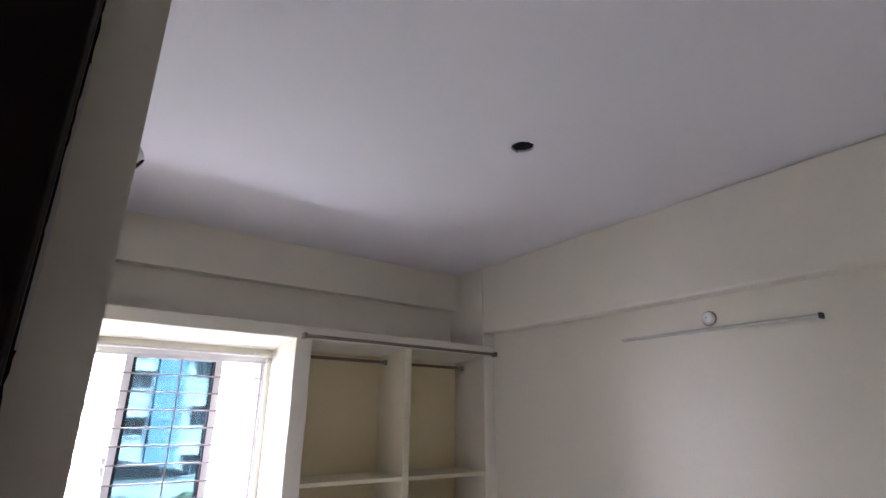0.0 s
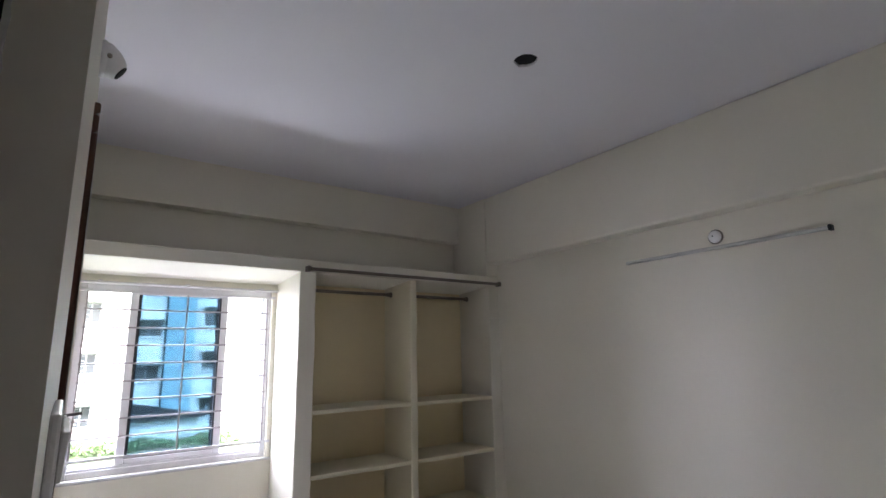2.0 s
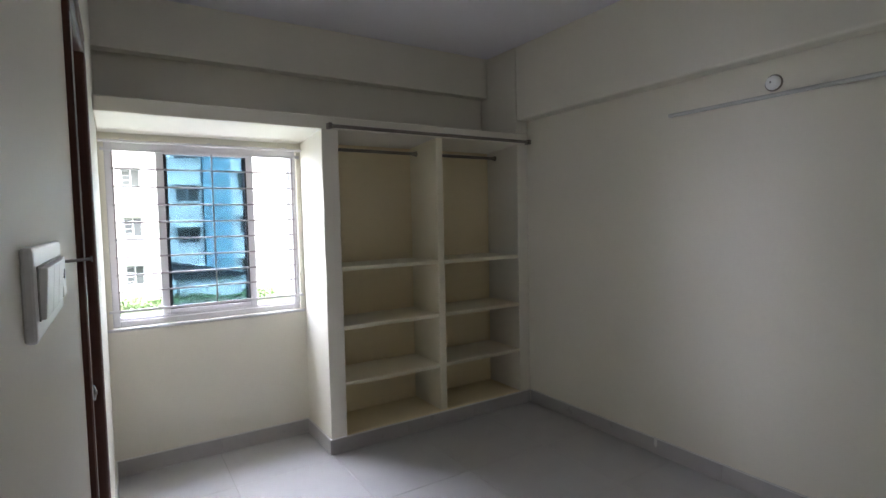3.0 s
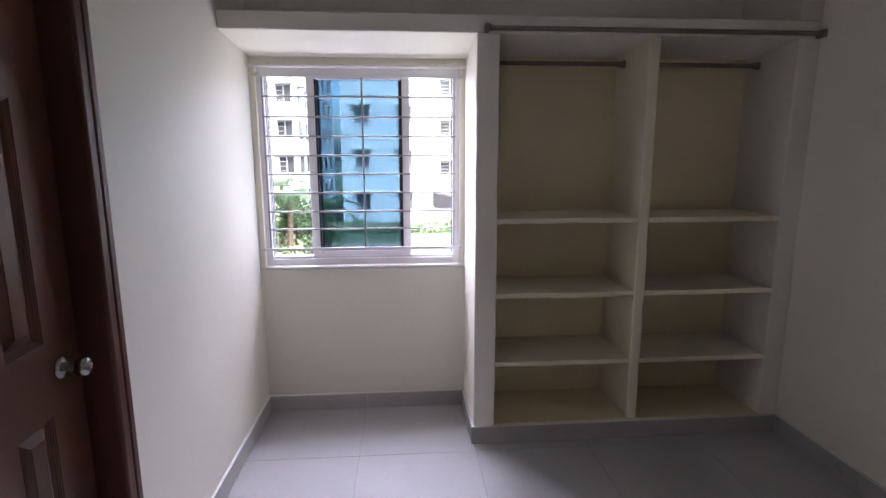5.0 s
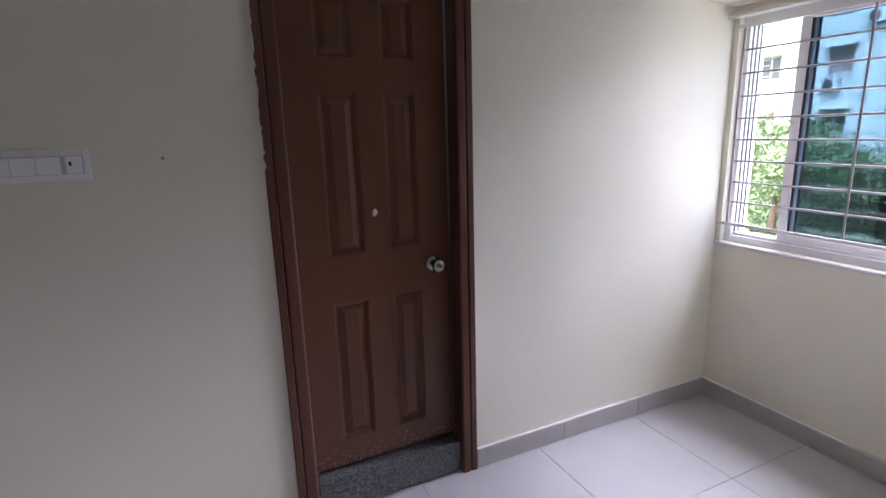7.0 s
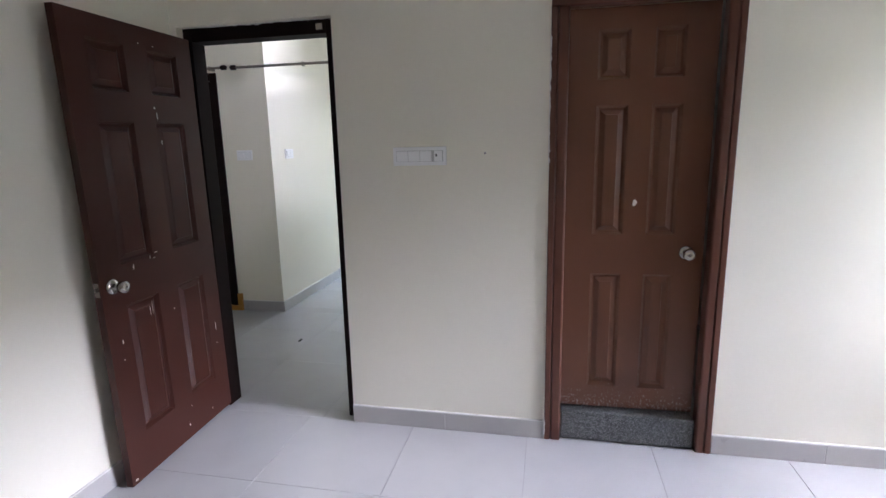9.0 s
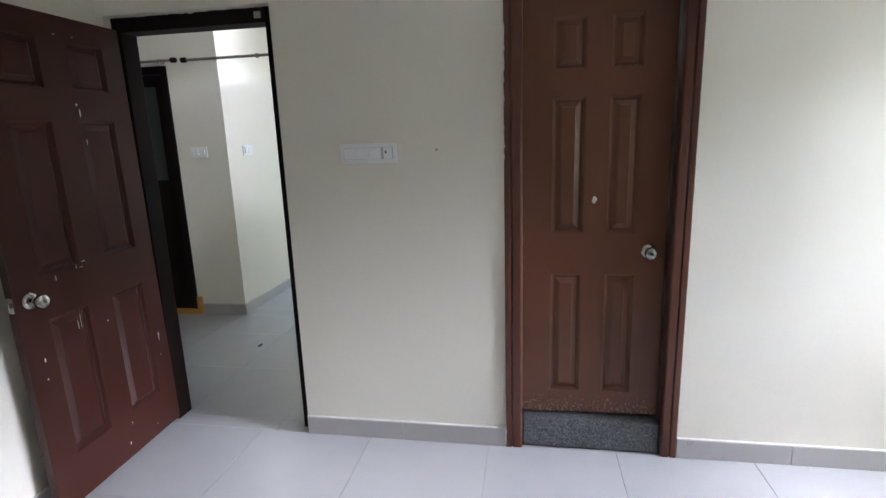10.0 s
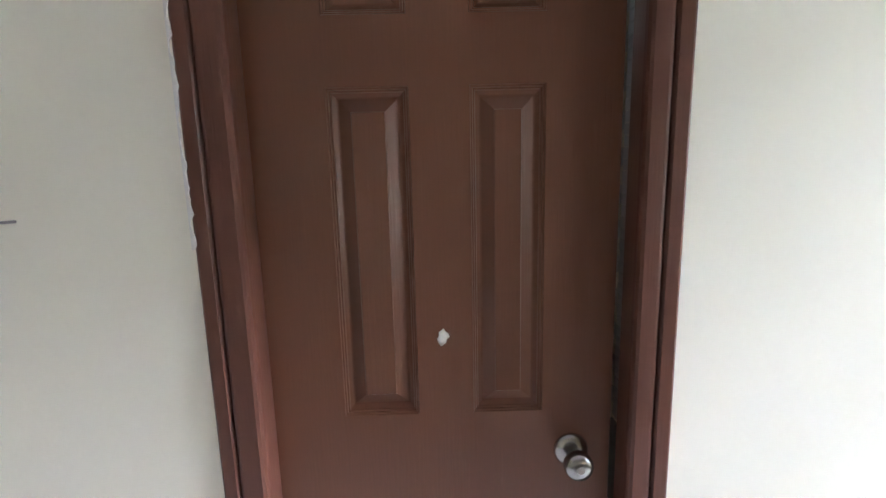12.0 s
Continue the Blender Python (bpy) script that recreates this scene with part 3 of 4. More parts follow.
# ---------------------------------------------------------------- fittings on the walls
def switch_board(name, label, m, n, w, h, socket=True):
    """Plate in the yz plane facing +x, with n square switches."""
    sb = thing(name, label, "switch", at=m)
    part("plate", block(0.0, 0.010, -w / 2, w / 2, -h / 2, h / 2, 0.003), PLASTIC, sb)
    # greyed sheet behind the rockers gives the shade of their gaps
    part("inner_frame", block(0.010, 0.0115, -w / 2 + 0.016, w / 2 - 0.016, -h / 2 + 0.018, h / 2 - 0.018, 0.0008), SHADE_PLASTIC, sb)
    step = (w - 0.036) / (n + (0.9 if socket else 0))
    for k in range(n):
        a = -w / 2 + 0.018 + k * step
        bm = block(-0.0025, 0.0045, -step / 2 + 0.001, step / 2 - 0.001, -h / 2 + 0.0195, h / 2 - 0.0195, 0.0015)
        rk = part("rocker", bm, PLASTIC, sb)
        rk.matrix_basis = pose(0.0125, a + step / 2, 0, 0, 4, 0)
    if socket:
        a = -w / 2 + 0.018 + n * step
        part("regulator", block(0.0115, 0.0155, a + 0.012, w / 2 - 0.019, -h / 2 + 0.0195, h / 2 - 0.0195, 0.001), PLASTIC, sb)
        part("regulator_mark", block(0.0155, 0.0165, a + 0.019, a + 0.026, -0.002, 0.010, 0.0004), RUBBER, sb)
    return sb


switch_board("switch_board", "white four-module modular switch board on the wall", pose(0, -2.8475, 1.424), 3, 0.262, 0.088)
nail = thing("wall_nail", "bent steel nail driven into the plastered wall", "nail")
part("shank", tube(bmesh.new(), (-0.01, -2.53, 1.43), (0.036, -2.53, 1.433), 0.0025, 8), GRILLE, nail)
part("head", tube(bmesh.new(), (0.036, -2.53, 1.433), (0.0378, -2.53, 1.4331), 0.005, 10), GRILLE, nail)

tube_light = thing("tube_light", "slim white tube light batten on the wall", "lamp")
part("batten", block(XE - 0.012, XE, -2.79, -1.71, 2.057, 2.071, 0.003), TUBE_PLASTIC, tube_light)
part("tube", tube(bmesh.new(), (XE - 0.026, -2.79, 2.064), (XE - 0.026, -1.715, 2.064), 0.0105, 14), TUBE_PLASTIC, tube_light, "greyish white plastic tube")
part("end_cap", block(XE - 0.04, XE - 0.001, -2.806, -2.79, 2.05, 2.078, 0.004), RUBBER, tube_light, "black end cap")
part("end_cap", block(XE - 0.036, XE - 0.001, -1.715, -1.704, 2.054, 2.074, 0.003), TUBE_PLASTIC, tube_light)
part("end_pin", block(XE - 0.03, XE - 0.022, -1.704, -1.701, 2.058, 2.07, 0.001), RUBBER, tube_light)
rose = thing("ceiling_rose", "round white wiring rose on the wall above the tube", "wiring rose")
# added ring, not a real part: its dark colour draws the rose's outline
part("outline_ring", lathe([(0.041, 0), (0.041, 0.006), (0.037, 0.009), (0.03, 0.009)], 28, Matrix.Translation((XE, -2.262, 2.128)) @ pose(0, 0, 0, 0, -90, 0)), DULL_STEEL, rose, "dark ring added for the rose's outline")
part("base", lathe([(0.035, 0), (0.035, 0.014), (0.032, 0.022), (0.025, 0.028), (0.010, 0.031)], 28, Matrix.Translation((XE, -2.262, 2.128)) @ pose(0, 0, 0, 0, -90, 0)), PLASTIC, rose)
# solid black disc, the shade of a cord hole put into colour
part("cord_hole_disc", lathe([(0.004, 0.028), (0.004, 0.031), (0.002, 0.0315)], 10, Matrix.Translation((XE, -2.258, 2.13)) @ pose(0, 0, 0, 0, -90, 0)), RUBBER, rose)

# angled bulb holder high on the wall over the bathroom door
holder = thing("bulb_holder", "white plastic angled bulb holder with no bulb", "lamp holder")
hm = Matrix.Translation((0.0, -2.25, 2.235)) @ pose(0, 0, 0, 0, 90, 0)
part("base", lathe([(0.045, 0), (0.045, 0.008), (0.040, 0.014), (0.030, 0.018)], 26, hm), PLASTIC, holder)
hm2 = Matrix.Translation((-0.004, -2.25, 2.243)) @ pose(0, 0, 0, 0, 126, 0)
part("cup", lathe([(0.040, 0.0), (0.0405, 0.012), (0.038, 0.028), (0.033, 0.042), (0.026, 0.053), (0.0205, 0.058)], 28, hm2), PLASTIC, holder, "domed white plastic cup")
# no openings here: dark discs give the shade inside mouth and screw hole
part("socket_mouth_disc", lathe([(0.019, 0.056), (0.019, 0.0595), (0.010, 0.06)], 22, hm2), BLACK, holder, "black disc for the shade in the open socket")
part("screw_hole_disc", lathe([(0.006, 0.0), (0.006, 0.002), (0.003, 0.003)], 10, hm2 @ Matrix.Translation((0.0, -0.0375, 0.026)) @ pose(0, 0, 0, 75, 0, 0)), DULL_STEEL, holder, "dark disc for the shade in a screw hole")

patch = solid_thing("skirting_paint_splash", lathe([(0.016, 0), (0.013, 0.0015), (0.005, 0.002)], 9, Matrix.Translation((XE - 0.012, -1.61, 0.075)) @ pose(0, 0, 0, 0, -90, 0) @ Matrix.Diagonal((2.2, 0.7, 1, 1))), CHIP, "white splash of paint on the skirting", "paint")


def ragged_strip(length, w, seed, t=0.0025):
    """A torn edge of paint: straight along one side, uneven along the other; y across, z up."""
    r = random.Random(seed)
    n = max(8, int(length / 0.008))
    bm = bmesh.new()
    a, b = [], []
    for k in range(n + 1):
        z = length * k / n
        q = max(0.0015, w * (0.4 + 0.6 * noise.noise(Vector((z * 9, seed, 0))) + 0.45 * noise.noise(Vector((z * 41, seed, 5)))) + r.uniform(-0.15, 0.2) * w)
        a.append((z, 0.0))
        b.append((z, q))
    lo = [[bm.verts.new((x, y, z)) for (z, y) in side] for x in (0, t) for side in (a, b)]
    for k in range(n):
        for p, q in ((lo[0], lo[1]), (lo[2], lo[3]), (lo[1], lo[3]), (lo[0], lo[2])):
            bm.faces.new((p[k], p[k + 1], q[k + 1], q[k]))
    bmesh.ops.recalc_face_normals(bm, faces=bm.faces)
    return bm


ob = part("paint_edge", ragged_strip(0.55, 0.012, 3), CHIP, wall_west, "torn white paint edge")
ob.matrix_basis = pose(0.0128, BATH[0] - 0.004, 1.38)
ob = part("paint_edge", ragged_strip(0.10, 0.008, 5), CHIP, wall_west, "torn white paint edge")
ob.matrix_basis = pose(0.0128, BATH[0] - 0.003, 0.02)
for zz, ll, sd in ((0.02, 0.35, 7), (1.2, 0.86, 8)):
    ob = part("paint_edge", ragged_strip(ll, 0.008, sd), CHIP, wall_west, "torn white paint edge")
    ob.matrix_basis = pose(-0.046, ENT[1] - 0.0005, zz, 0, 0, 180)
for zz, ll, sd in ((0.0, 0.9, 31), (0.95, 1.1, 32)):
    ob = part("frame_paint_edge", ragged_strip(ll, 0.006, sd, 0.0012), BLACK_FRAME, wall_west, "dark frame paint run over the plaster")
    ob.matrix_basis = pose(-0.0462, ENT[1] - 0.0001, zz, 0, 0, -90)
for zz, ll, sd in ((1.02, 0.10, 41), (1.32, 0.16, 42), (1.63, 0.22, 43), (1.90, 0.07, 44), (0.3, 0.2, 45)):
    ob = part("putty_chip", ragged_strip(ll, 0.006, sd, 0.002), CHIP, wall_west, "white putty chip along the frame")
    ob.matrix_basis = pose(-0.044, ENT[1] - 0.0001, zz, 0, 0, -90)
ob = part("paint_edge", ragged_strip(0.7, 0.009, 11), CHIP, wall_west, "torn white paint edge")
ob.matrix_basis = Matrix.Translation((-0.0455, ENT[1] - 0.03, ENT[2] + 0.001)) @ pose(0, 0, 0, 90, 0, 0) @ Matrix.Diagonal((1, -1, 1, 1))


# ---------------------------------------------------------------- bathroom behind the door
# the ventilator is out of view, added to let light into the bathroom
bath = structure("wall_bathroom", holed(-2.7, -0.9, -0.1, 2.6, [(-1.7, -1.25, 1.9, 2.2)], lambda u, w, z: (-1.9 - w, u, z), 0.12), WALL, "plain bathroom wall with a small unseen opening added for light", "wall")
bath_side = structure("wall_bathroom_side", block(-1.9, -0.2, -0.9, -0.78, -0.1, 2.6), WALL, "plain bathroom side wall", "wall")
structure("wall_bathroom_hall", block(-2.02, -0.2, -2.82, -2.7, -0.1, 2.6), WALL, "plain wall between bathroom and hall", "wall")
structure("ceiling_bathroom", block(-2.02, -0.2, -2.82, -0.78, 2.6, 2.7), CEIL, "plain white bathroom ceiling", "ceiling")

# ---------------------------------------------------------------- hall seen through the entrance
HX = -1.74
hall_pillar = structure("wall_hall_pier", block(-6.0, HX, -5.07, -4.62, -0.1, 2.81), WALL, "cream painted wall end beside the hall door", "wall")
structure("wall_hall_door", holed(-7.2, -5.07, -0.1, 2.81, [(-6.1, -5.08, -0.1, 2.135)], lambda u, w, z: (HX - w, u, z), 0.2), WALL, "cream painted hall wall with a doorway", "wall")
structure("wall_hall_south", block(-2.6, 0, -7.2, -7.0, -0.1, 2.81), WALL, "plain hall end wall", "wall")
structure("wall_dark_room", block(-2.8, -2.6, -7.2, -5.07, -0.1, 2.81), WALL, "plain wall closing the dark room", "wall")
structure("wall_hall_east", block(-0.2, 0, -7.0, YS - 0.2, -0.1, 2.81), WALL, "plain hall wall", "wall")
structure("wall_hall_north", block(-6.0, -2.02, -3.0, -2.82, -0.1, 2.81), WALL, "plain hall wall", "wall")
structure("wall_hall_west", holed(-4.62, -2.82, -0.1, 2.81, [(-4.3, -3.1, 0.0, 2.2)], lambda u, w, z: (-6.0 - w, u, z), 0.2), WALL, "hall wall with a balcony opening", "wall")
structure("ceiling_hall", block(-6.2, -0.2, -7.2, -2.82, 2.81, 2.95), CEIL, "plain white hall ceiling", "ceiling")
door_3 = thing("door_3", "dark stained door with a frosted upper pane, shut", "door", kind="structure")
part("jamb", block(HX - 0.12, HX + 0.012, -5.14, -5.081, 0, 2.135, 0.004), BLACK_FRAME, door_3)
part("head", block(HX - 0.12, HX + 0.012, -6.1, -5.14, 2.07, 2.135, 0.004), BLACK_FRAME, door_3)
part("leaf", block(HX - 0.09, HX - 0.05, -6.1, -5.14, 0.02, 2.07, 0.003), BLACK_FRAME, door_3)
part("upper_pane", block(HX - 0.05, HX - 0.046, -6.0, -5.24, 1.2, 1.98, 0.001), FROSTED, door_3, "dark frosted glass")
strip = thing("threshold_strip", "worn orange wooden strip at the hall door's foot", "threshold")
part("foot", block(HX + 0.0, HX + 0.03, -5.9, -5.03, 0.0, 0.045, 0.003), ORANGE, strip)
part("upright", block(HX + 0.001, HX + 0.026, -5.075, -5.03, 0.045, 0.16, 0.003), ORANGE, strip)
hall_rod = thing("curtain_rod", "dark metal curtain rod across the hall", "rod")
part("tube", tube(bmesh.new(), (HX + 0.06, -4.87, 2.16), (HX + 0.06, -2.83, 2.16), 0.011, 12), DULL_STEEL, hall_rod)
part("finial", lathe([(0.012, 0), (0.021, 0.008), (0.021, 0.045), (0.012, 0.055)], 16, Matrix.Translation((HX + 0.06, -4.845, 2.16)) @ pose(0, 0, 0, 90, 0, 0)), BLACK_FRAME, hall_rod)
part("bracket", block(HX + 0.045, HX + 0.075, -4.24, -4.225, 2.14, 2.175, 0.002), DULL_STEEL, hall_rod)
hall_rod_2 = thing("curtain_rod", "dark metal curtain rod over the hall door", "rod")
part("tube", tube(bmesh.new(), (HX + 0.06, -6.3, 2.165), (HX + 0.06, -4.97, 2.165), 0.011, 12), DULL_STEEL, hall_rod_2)
part("finial", lathe([(0.012, 0), (0.021, 0.008), (0.021, 0.045), (0.012, 0.055)], 16, Matrix.Translation((HX + 0.06, -4.99, 2.165)) @ pose(0, 0, 0, -90, 0, 0)), BLACK_FRAME, hall_rod_2)
part("bracket", block(HX, HX + 0.07, -5.1, -5.085, 2.145, 2.18, 0.002), DULL_STEEL, hall_rod_2)
switch_board("switch_board", "small white switch board on the hall pier", pose(HX, -4.876, 1.43), 2, 0.15, 0.088, False)
switch_board("switch_board", "small white switch board on the bright hall wall", pose(-2.05, -4.62, 1.434, 0, 0, 90), 2, 0.15, 0.088, False)
debris = solid_thing("floor_debris", plaster_block(-1.10, -1.05, -4.135, -4.118, 0.0, 0.006, bev=0.002, amp=0.002, step=0.03), BLACK, "dark scrap lying on the hall floor", "debris")


# ---------------------------------------------------------------- outdoors
GZ = -3.35
ground = structure("ground", block(-400, 400, 0.3, 900, GZ - 0.5, GZ), GRASS, "rough green lawn between the blocks", "ground")


def building(name, label, x0, x1, y, deep, cols, floors, wall_mat, w=1.05, h=1.25, top=14.5, curtain=()):
    """A block of flats: one holed front facing -y, plain sides, roof and parapet, and a window in each opening."""
    b = thing(name, label, "building")
    holes = [(cx - w / 2, cx + w / 2, cz - h / 2, cz + h / 2) for cx in cols for cz in floors]
    part("wall", holed(x0, x1, GZ, top, holes, lambda u, v, z: (u, y + v, z), 0.25), wall_mat, b)
    part("body", block(x0, x1, y + 0.65, y + deep, GZ, top), wall_mat, b)
    part("side_wall", block(x0, x0 + 0.25, y + 0.25, y + 0.65, GZ, top), wall_mat, b)
    part("side_wall", block(x1 - 0.25, x1, y + 0.25, y + 0.65, GZ, top), wall_mat, b)
    part("roof", block(x0 - 0.2, x1 + 0.2, y - 0.2, y + deep + 0.2, top, top + 0.25), wall_mat, b)
    for k, cz in enumerate(floors):
        part("floor_band", block(x0, x1, y - 0.03, y - 0.001, cz + 1.32, cz + 1.45), wall_mat, b)
    for cx in cols:
        for k, cz in enumerate(floors):
            wd = part("window", ring_frame(cx - w / 2, cx + w / 2, y + 0.08, y + 0.14, cz - h / 2, cz + h / 2, 0.07, 0), WIN_TRIM, b)
            part("pane", block(cx - w / 2 + 0.07, cx + w / 2 - 0.07, y + 0.10, y + 0.12, cz - h / 2 + 0.07, cz + h / 2 - 0.07), CURTAIN if (cx, k) in curtain else WIN_DARK, wd)
            part("mullion", block(cx - 0.04, cx + 0.04, y + 0.07, y + 0.099, cz - h / 2 + 0.07, cz + h / 2 - 0.07), WIN_TRIM, wd)
            for g in range(4):
                gz = cz - h / 2 + 0.2 + g * (h - 0.35) / 3
                part("bar", block(cx - w / 2 + 0.001, cx - 0.1, y + 0.03, y + 0.05, gz, gz + 0.03), WIN_TRIM, wd)
            part("sill", block(cx - w / 2 - 0.08, cx + w / 2 + 0.08, y - 0.10, y - 0.001, cz - h / 2 - 0.08, cz - h / 2), wall_mat, wd)
            part("sunshade", block(cx - w / 2 - 0.15, cx + w / 2 + 0.15, y - 0.40, y - 0.001, cz + h / 2 + 0.05, cz + h / 2 + 0.13), wall_mat, wd)
    return b


FL = (-1.65, 1.45, 4.55, 7.65, 10.75)
block_a = building("apartment_building", "white block of flats with small barred windows", -3.6, 2.85, 35, 10, (-2.1, 0.95), FL, FACADE)
block_b = building("apartment_building", "white block of flats with stair windows", 2.95, 5.3, 36.5, 9, (4.35,), (-2.2, 0.75, 3.7, 6.65, 9.6), FACADE, w=1.5, h=1.1)
clad = thing("apartment_building", "pale blue ribbed stair tower of a block", "building")
part("wall", block(5.35, 7.1, 36.0, 46, GZ, 14.5), FACADE_BLUE, clad)
for k in range(36):
    part("rib", block(5.36, 7.09, 35.95, 35.999, GZ + 0.3 + k * 0.42, GZ + 0.36 + k * 0.42), FACADE_BLUE, clad)
part("roof", block(5.33, 7.12, 35.9, 46.1, 14.5, 14.7), FACADE, clad)
block_c = building("apartment_building", "plain white block of flats", 7.15, 22, 36.2, 10, (8.2, 12.5, 16.8), FL, FACADE)
shed = thing("shed", "low dark sheet-roofed shed before the flats", "shed")
part("wall", block(3.2, 6.9, 32.2, 34.2, GZ, GZ + 1.5), FACADE, shed)
bm = bmesh.new()
lo = [bm.verts.new(p) for p in ((2.9, 31.9, GZ + 1.5), (7.3, 31.9, GZ + 1.5), (7.3, 34.4, GZ + 1.5), (2.9, 34.4, GZ + 1.5))]
hi = [bm.verts.new(p) for p in ((2.9, 31.9, GZ + 2.5), (7.3, 31.9, GZ + 1.58), (7.3, 34.4, GZ + 1.58), (2.9, 34.4, GZ + 2.5))]
for k in range(4):
    bm.faces.new((lo[k], lo[(k + 1) % 4], hi[(k + 1) % 4], hi[k]))
bm.faces.new(lo[::-1])
bm.faces.new(hi)
part("roof", bm, ROOF_DARK, shed)
block_d = building("apartment_building", "white block of flats with paired windows and a long flank", -24, -8.1, 42, 24, (-9.0, -10.9, -12.6, -14.7, -17.5), (-1.9, 1.0, 3.9, 6.8, 9.7), FACADE, w=1.3, h=1.5)
for k in range(5):
    for yy in (44.0, 47.2, 50.5, 54.5, 58.0, 62.0):
        wd = part("flank_window", block(-8.1, -8.02, yy - 0.6, yy + 0.6, -1.9 + 2.9 * k - 0.7, -1.9 + 2.9 * k + 0.7), WIN_DARK, block_d)
        part("flank_shade", block(-8.1, -7.6, yy - 0.8, yy + 0.8, -1.9 + 2.9 * k + 0.75, -1.9 + 2.9 * k + 0.85), FACADE, wd)
block_e = building("apartment_building", "white block of flats with red-curtained windows", -26, -9.6, 26, 12, (-10.6, -13.4, -16.8, -20.0), (-1.55, 1.35, 4.25, 7.1), FACADE, w=1.1, h=1.2, curtain={(-13.4, 2), (-16.8, 1)})


def air_conditioner(x, y, z):
    ac = thing("air_conditioner", "white outdoor air conditioner unit on the facade", "air conditioner", group="air conditioners")
    part("case", block(x - 0.4, x + 0.4, y - 0.36, y - 0.02, z - 0.29, z + 0.29, 0.02), FACADE, ac)
    part("fan_guard", lathe([(0.24, 0), (0.24, 0.015), (0.2, 0.02), (0.05, 0.02)], 20, Matrix.Translation((x - 0.08, y - 0.36, z)) @ pose(0, 0, 0, 90, 0, 0)), WIN_DARK, ac)
    for s in (-0.3, 0.3):
        part("bracket", block(x + s - 0.02, x + s + 0.02, y - 0.4, y, z - 0.33, z - 0.29), WIN_TRIM, ac)


air_conditioner(-13.6, 26, 3.15)
air_conditioner(-15.2, 26, 0.3)
air_conditioner(-12.0, 26, 6.0)


def tree(name, label, x, y, height, spread, seed, leaf_mat, leaves=2600, size=0.16):
    r = random.Random(seed)
    t = thing(name, label, "tree", at=pose(x, y, GZ))
    bm = bmesh.new()
    tube(bm, (0, 0, -0.1), (0.08, 0.05, height * 0.45), height * 0.035, 10, height * 0.022)
    tips = []
    for k in range(9):
        a = k * 2.4 + r.uniform(-0.3, 0.3)
        d = spread * r.uniform(0.35, 0.75)
        tip = Vector((math.cos(a) * d, math.sin(a) * d, height * r.uniform(0.45, 0.92)))
        tube(bm, (0.06, 0.04, height * r.uniform(0.25, 0.43)), tip, height * 0.016, 7, height * 0.005)
        tips.append(tip)
    part("trunk", bm, BARK, t)
    clumps = []
    for tip in tips:
        for _ in range(4):
            clumps.append((tip + Vector((r.gauss(0, 0.3), r.gauss(0, 0.3), r.gauss(0, 0.22))) * spread * 0.7, spread * r.uniform(0.14, 0.3)))
    vs, fs = [], []
    for k in range(leaves):
        c, rad = clumps[r.randrange(len(clumps))]
        p = c + Vector((r.gauss(0, 0.5), r.gauss(0, 0.5), r.gauss(0, 0.42))) * rad * 1.3
        if p.z < 0.15:
            continue
        q = Euler((r.uniform(-1.1, 1.1), r.uniform(-1.1, 1.1), r.uniform(0, 6.3))).to_matrix()
        s = size * r.uniform(0.6, 1.3)
        n0 = len(vs)
        for a, b, cc in ((-1, 0, 0), (0, -0.42, 0.12), (1, 0, 0), (0, 0.42, 0.12)):
            vs.append(p + q @ Vector((a * s, b * s, cc * s)))
        fs.append((n0, n0 + 1, n0 + 2, n0 + 3))
    me = bpy.data.meshes.new("crown")
    me.from_pydata([tuple(v) for v in vs], [], fs)
    me.materials.append(leaf_mat)
    cr = new("crown", me)
    cr.parent = t
    return t


def palm(x, y, height, seed):
    r = random.Random(seed)
    t = thing("palm_tree", "palm with long drooping feathered fronds", "tree", at=pose(x, y, GZ))
    bm = bmesh.new()
    tube(bm, (0, 0, -0.1), (0.15, 0.05, height), 0.16, 10, 0.10)
    part("trunk", bm, BARK, t)
    for k in range(16):
        a = k * 2.39996
        lift, reach = r.uniform(0.2, 1.3), r.uniform(1.5, 2.2)
        vs, fs = [], []
        for j in range(1, 26):
            u = j / 25
            p = Vector((0.15 + math.cos(a) * reach * u, 0.05 + math.sin(a) * reach * u, height + lift * 1.6 * u - 1.9 * u * u))
            side = Vector((-math.sin(a), math.cos(a), 0))
            out = Vector((math.cos(a), math.sin(a), -0.2))
            ln = 0.55 * math.sin(math.pi * min(1, 0.12 + u * 0.85))
            for s in (-1, 1):
                tip = p + side * s * ln + out * 0.18 + Vector((0, 0, -0.28 * ln))
                n0 = len(vs)
                w = out * 0.035
                vs += [p - w, p + w, tip]
                fs.append((n0, n0 + 1, n0 + 2))
        me = bpy.data.meshes.new("frond")
        me.from_pydata([tuple(v) for v in vs], [], fs)
        me.materials.append(LEAF_DARK)
        fo = new("frond", me)
        fo.parent = t
    return t


tree("tree", "leafy green tree before the flats", -9.6, 16.5, 4.7, 1.9, 4, LEAF, 8200, 0.105)
tree("tree", "leafy green tree before the flats", -11.8, 19.5, 5.0, 2.1, 5, LEAF, 8200, 0.105)
tree("tree", "low leafy green tree by the lawn", -6.3, 19.0, 3.9, 1.6, 6, LEAF, 7000, 0.105)
tree("tree", "dense green tree by the lawn", -8.2, 20.5, 4.4, 2.0, 7, LEAF, 7000, 0.12)
tree("tree", "dense dark green tree by the lawn", -4.6, 23.0, 3.0, 1.6, 8, LEAF_DARK, 5200, 0.12)
palm(-4.6, 21.5, 3.1, 2)
palm(-5.9, 25.5, 3.4, 3)
palm(-3.2, 24.5, 2.4, 5)


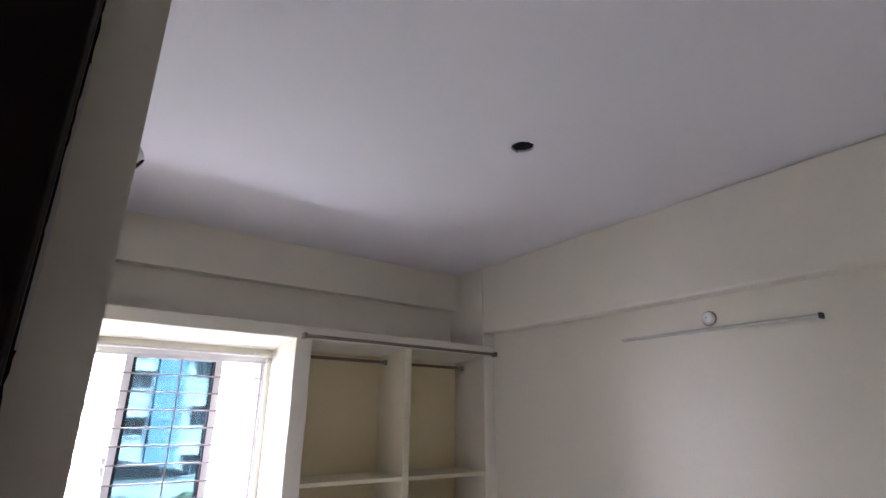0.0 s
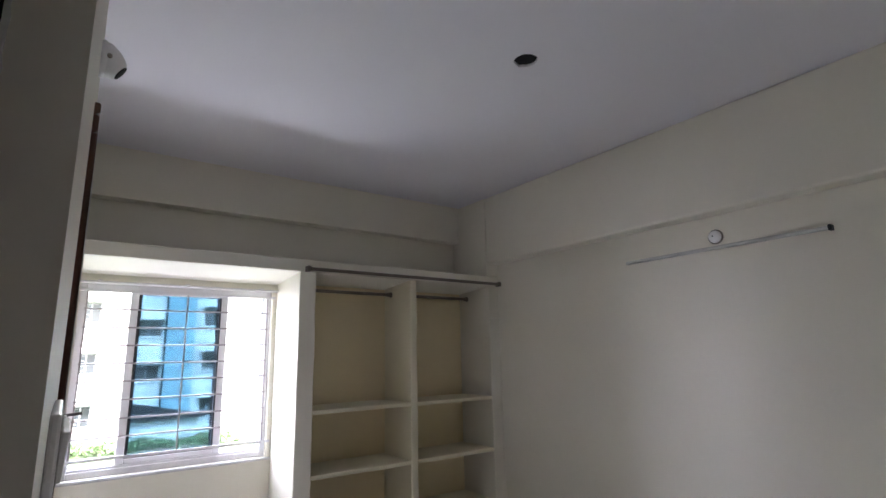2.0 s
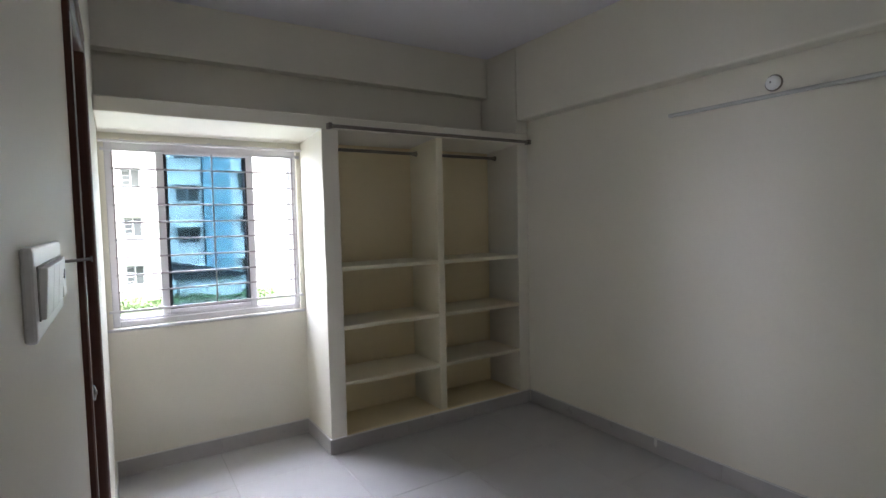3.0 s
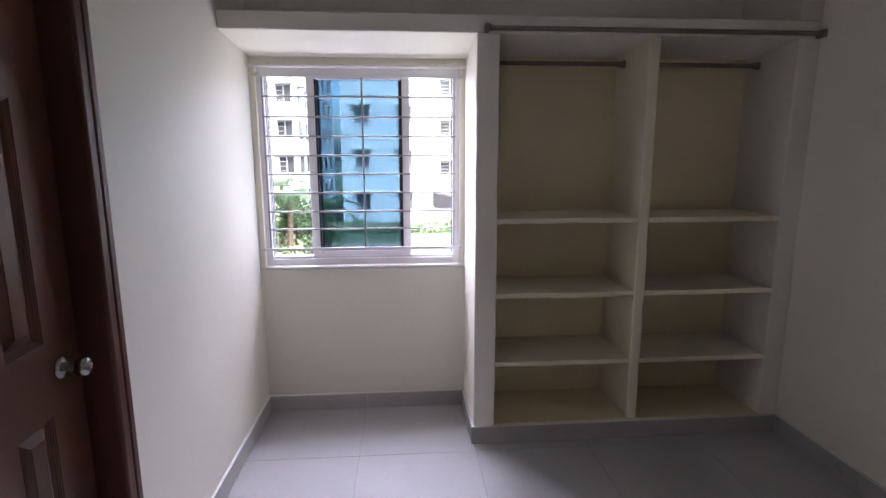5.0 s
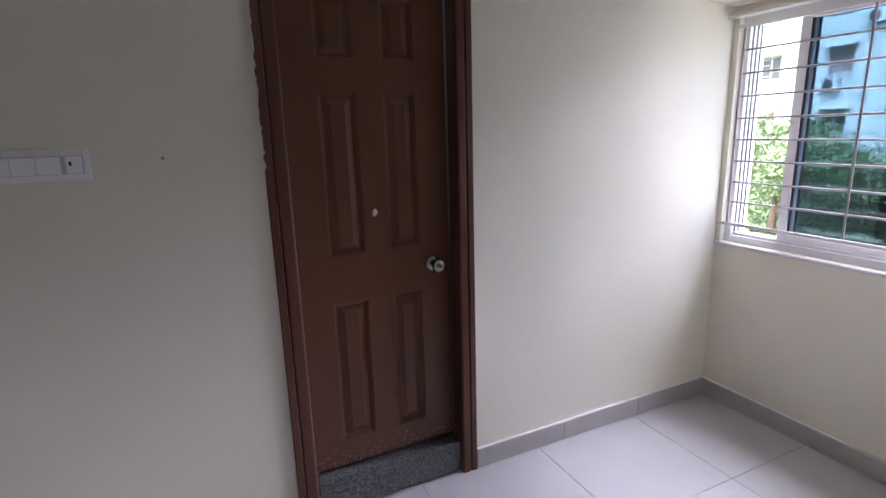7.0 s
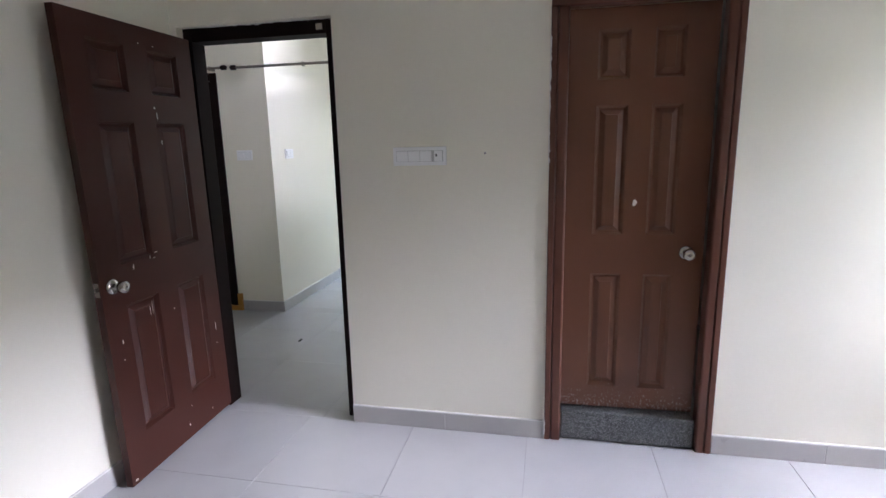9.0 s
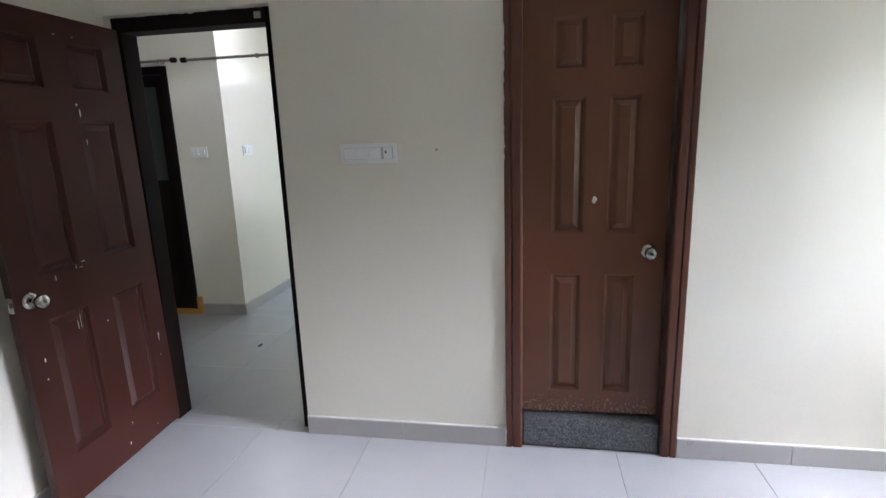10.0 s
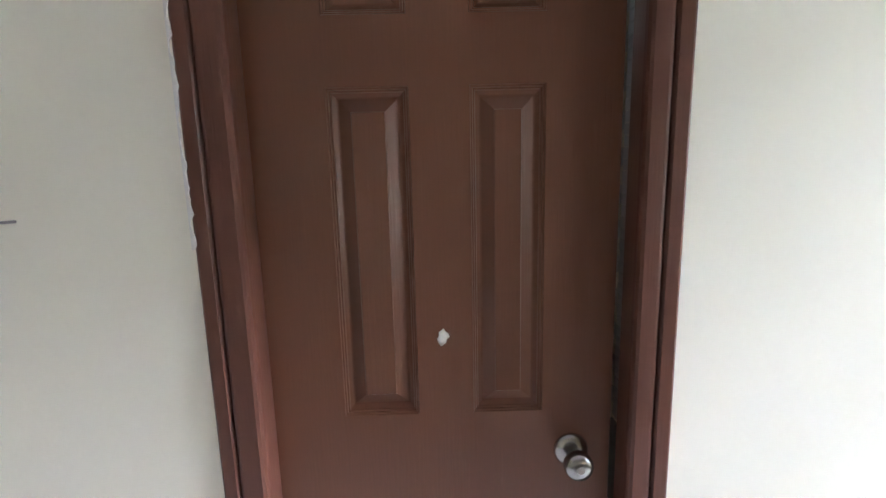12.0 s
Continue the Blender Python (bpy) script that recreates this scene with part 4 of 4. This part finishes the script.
def hedge(name, label, x0, x1, y0, y1, h, n, seed):
    r = random.Random(seed)
    vs, fs = [], []
    for k in range(n):
        x, y = r.uniform(x0, x1), r.uniform(y0, y1)
        top = h * (0.55 + 0.6 * noise.noise(Vector((x * 0.6, y * 0.6, seed))))
        p = Vector((x, y, GZ + r.uniform(0.0, max(0.12, top))))
        q = Euler((r.uniform(-1.2, 1.2), r.uniform(-1.2, 1.2), r.uniform(0, 6.3))).to_matrix()
        s = r.uniform(0.10, 0.2)
        n0 = len(vs)
        for a, b in ((-1, 0), (0, -0.4), (1, 0), (0, 0.4)):
            vs.append(tuple(p + q @ Vector((a * s, b * s, 0.1 * s))))
        fs.append((n0, n0 + 1, n0 + 2, n0 + 3))
    me = bpy.data.meshes.new(name)
    me.from_pydata(vs, [], fs)
    me.materials.append(LEAF)
    return tagged(new(name, me), label, "bushes", kind="stuff")


hedge("bushes", "low green bushes along the edge of the lawn", -14, 9, 30.5, 33.5, 0.8, 7000, 1)
hedge("shrubs", "wild green undergrowth below the trees", -14, -4, 15, 24, 1.1, 7000, 2)
hedge("tall_shrubs", "tall green undergrowth along the foot of the flats", -22, -7, 22.5, 25.3, 2.9, 9000, 3)

# ---------------------------------------------------------------- skirting and floor tiles, piece by piece
skirting = thing("baseboard", "grey tile skirting along the walls", "baseboard", kind="structure")
SH, ST = 0.094, 0.012


def skirt(a, b, fixed, axis, sign, length=0.6):
    """Skirting tiles from a to b along x or y, on the wall at fixed, standing out to the side of sign."""
    n = max(1, math.ceil(abs(b - a) / length))
    for k in range(n):
        p, q = a + (b - a) * k / n + 0.0006, a + (b - a) * (k + 1) / n - 0.0006
        lo_, hi_ = sorted((fixed, fixed + sign * ST))
        bm = block(p, q, lo_, hi_, 0, SH, 0.0015, 1) if axis == "x" else block(lo_, hi_, p, q, 0, SH, 0.0015, 1)
        part("skirting_tile", bm, SKIRT, skirting)
    lo_, hi_ = sorted((fixed, fixed + sign * (ST - 0.001)))
    bm = plaster_block(a, b, lo_, hi_, SH, SH + 0.005, bev=0.0, amp=0.0007) if axis == "x" else plaster_block(lo_, hi_, a, b, SH, SH + 0.005, bev=0.0, amp=0.0007)
    part("filler_line", bm, CHIP, skirting, "white filler line along the skirting's top")


skirt(ENT[1] + 0.001, BATH[0] - 0.002, 0, "y", 1)
skirt(BATH[1] + 0.002, -ST, 0, "y", 1)
skirt(0.0, 1.17, 0, "x", -1)
skirt(YF, -ST, 1.17, "y", -1)
skirt(1.17 - ST, XE - ST, YF, "x", -1)
skirt(YS + ST, YF - ST, XE, "y", -1)
skirt(0.0, XE, YS, "x", 1)
skirt(-5.028, -4.62, HX, "y", 1)
skirt(-6.0, HX + ST, -4.62, "x", 1)

tile_meshes = {}


def floor_tile(a, b, c, d):
    if b - a < 0.02 or d - c < 0.02:
        return
    key = (round(b - a, 3), round(d - c, 3))
    g = 0.0009
    if key not in tile_meshes:
        tile_meshes[key] = mesh_of("floor_tile", block(-(b - a) / 2 + g, (b - a) / 2 - g, -(d - c) / 2 + g, (d - c) / 2 - g, -0.012, 0, 0.0008, 1), TILE)
    t = new("floor_tile", tile_meshes[key])
    t.parent = floor
    t.location = ((a + b) / 2, (c + d) / 2, 0)


def cuts(lo_, hi_, origin, step=0.6):
    k = math.ceil((lo_ - origin) / step + 1e-6)
    out = [lo_]
    while origin + k * step < hi_ - 1e-6:
        out.append(origin + k * step)
        k += 1
    return out + [hi_]


for rx0, rx1, ry0, ry1, ox, oy in ((0.0, XE, YS, 0.0, 0.575, -0.525), (-1.74, -0.0, -7.0, YS + 0.868, -0.1, -0.45), (-6.0, -1.74, -4.62, -2.82, -0.1, -0.45)):
    xs, ys = cuts(rx0, rx1, ox), cuts(ry0, ry1, oy)
    for a, b in zip(xs, xs[1:]):
        for c, d in zip(ys, ys[1:]):
            if rx0 < -1 and a >= -0.2 and not (ENT[0] <= (c + d) / 2 <= ENT[1]):
                continue
            floor_tile(a, b, c, d)
tile_mesh = mesh_of("wall_tile", block(0.0, 0.006, -0.096, 0.096, -0.0465, 0.0465, 0.001, 1), WHITE_BATH)
for row in range(26):
    for colm in range(4):
        t = new("wall_tile", tile_mesh)
        t.parent = bath
        t.location = (-1.9, -1.0 - colm * 0.194 + (0.0 if row % 2 else -0.03), 0.05 + row * 0.0945)
side_tile = mesh_of("wall_tile", block(-0.096, 0.096, -0.006, 0.0, -0.0285, 0.0285, 0.001, 1), WHITE_BATH)
for row in range(42):
    for colm in range(7):
        t = new("wall_tile", side_tile)
        t.parent = bath_side
        t.location = (-1.79 + colm * 0.194 + (0.0 if row % 2 else -0.01), -0.9, 0.05 + row * 0.06)
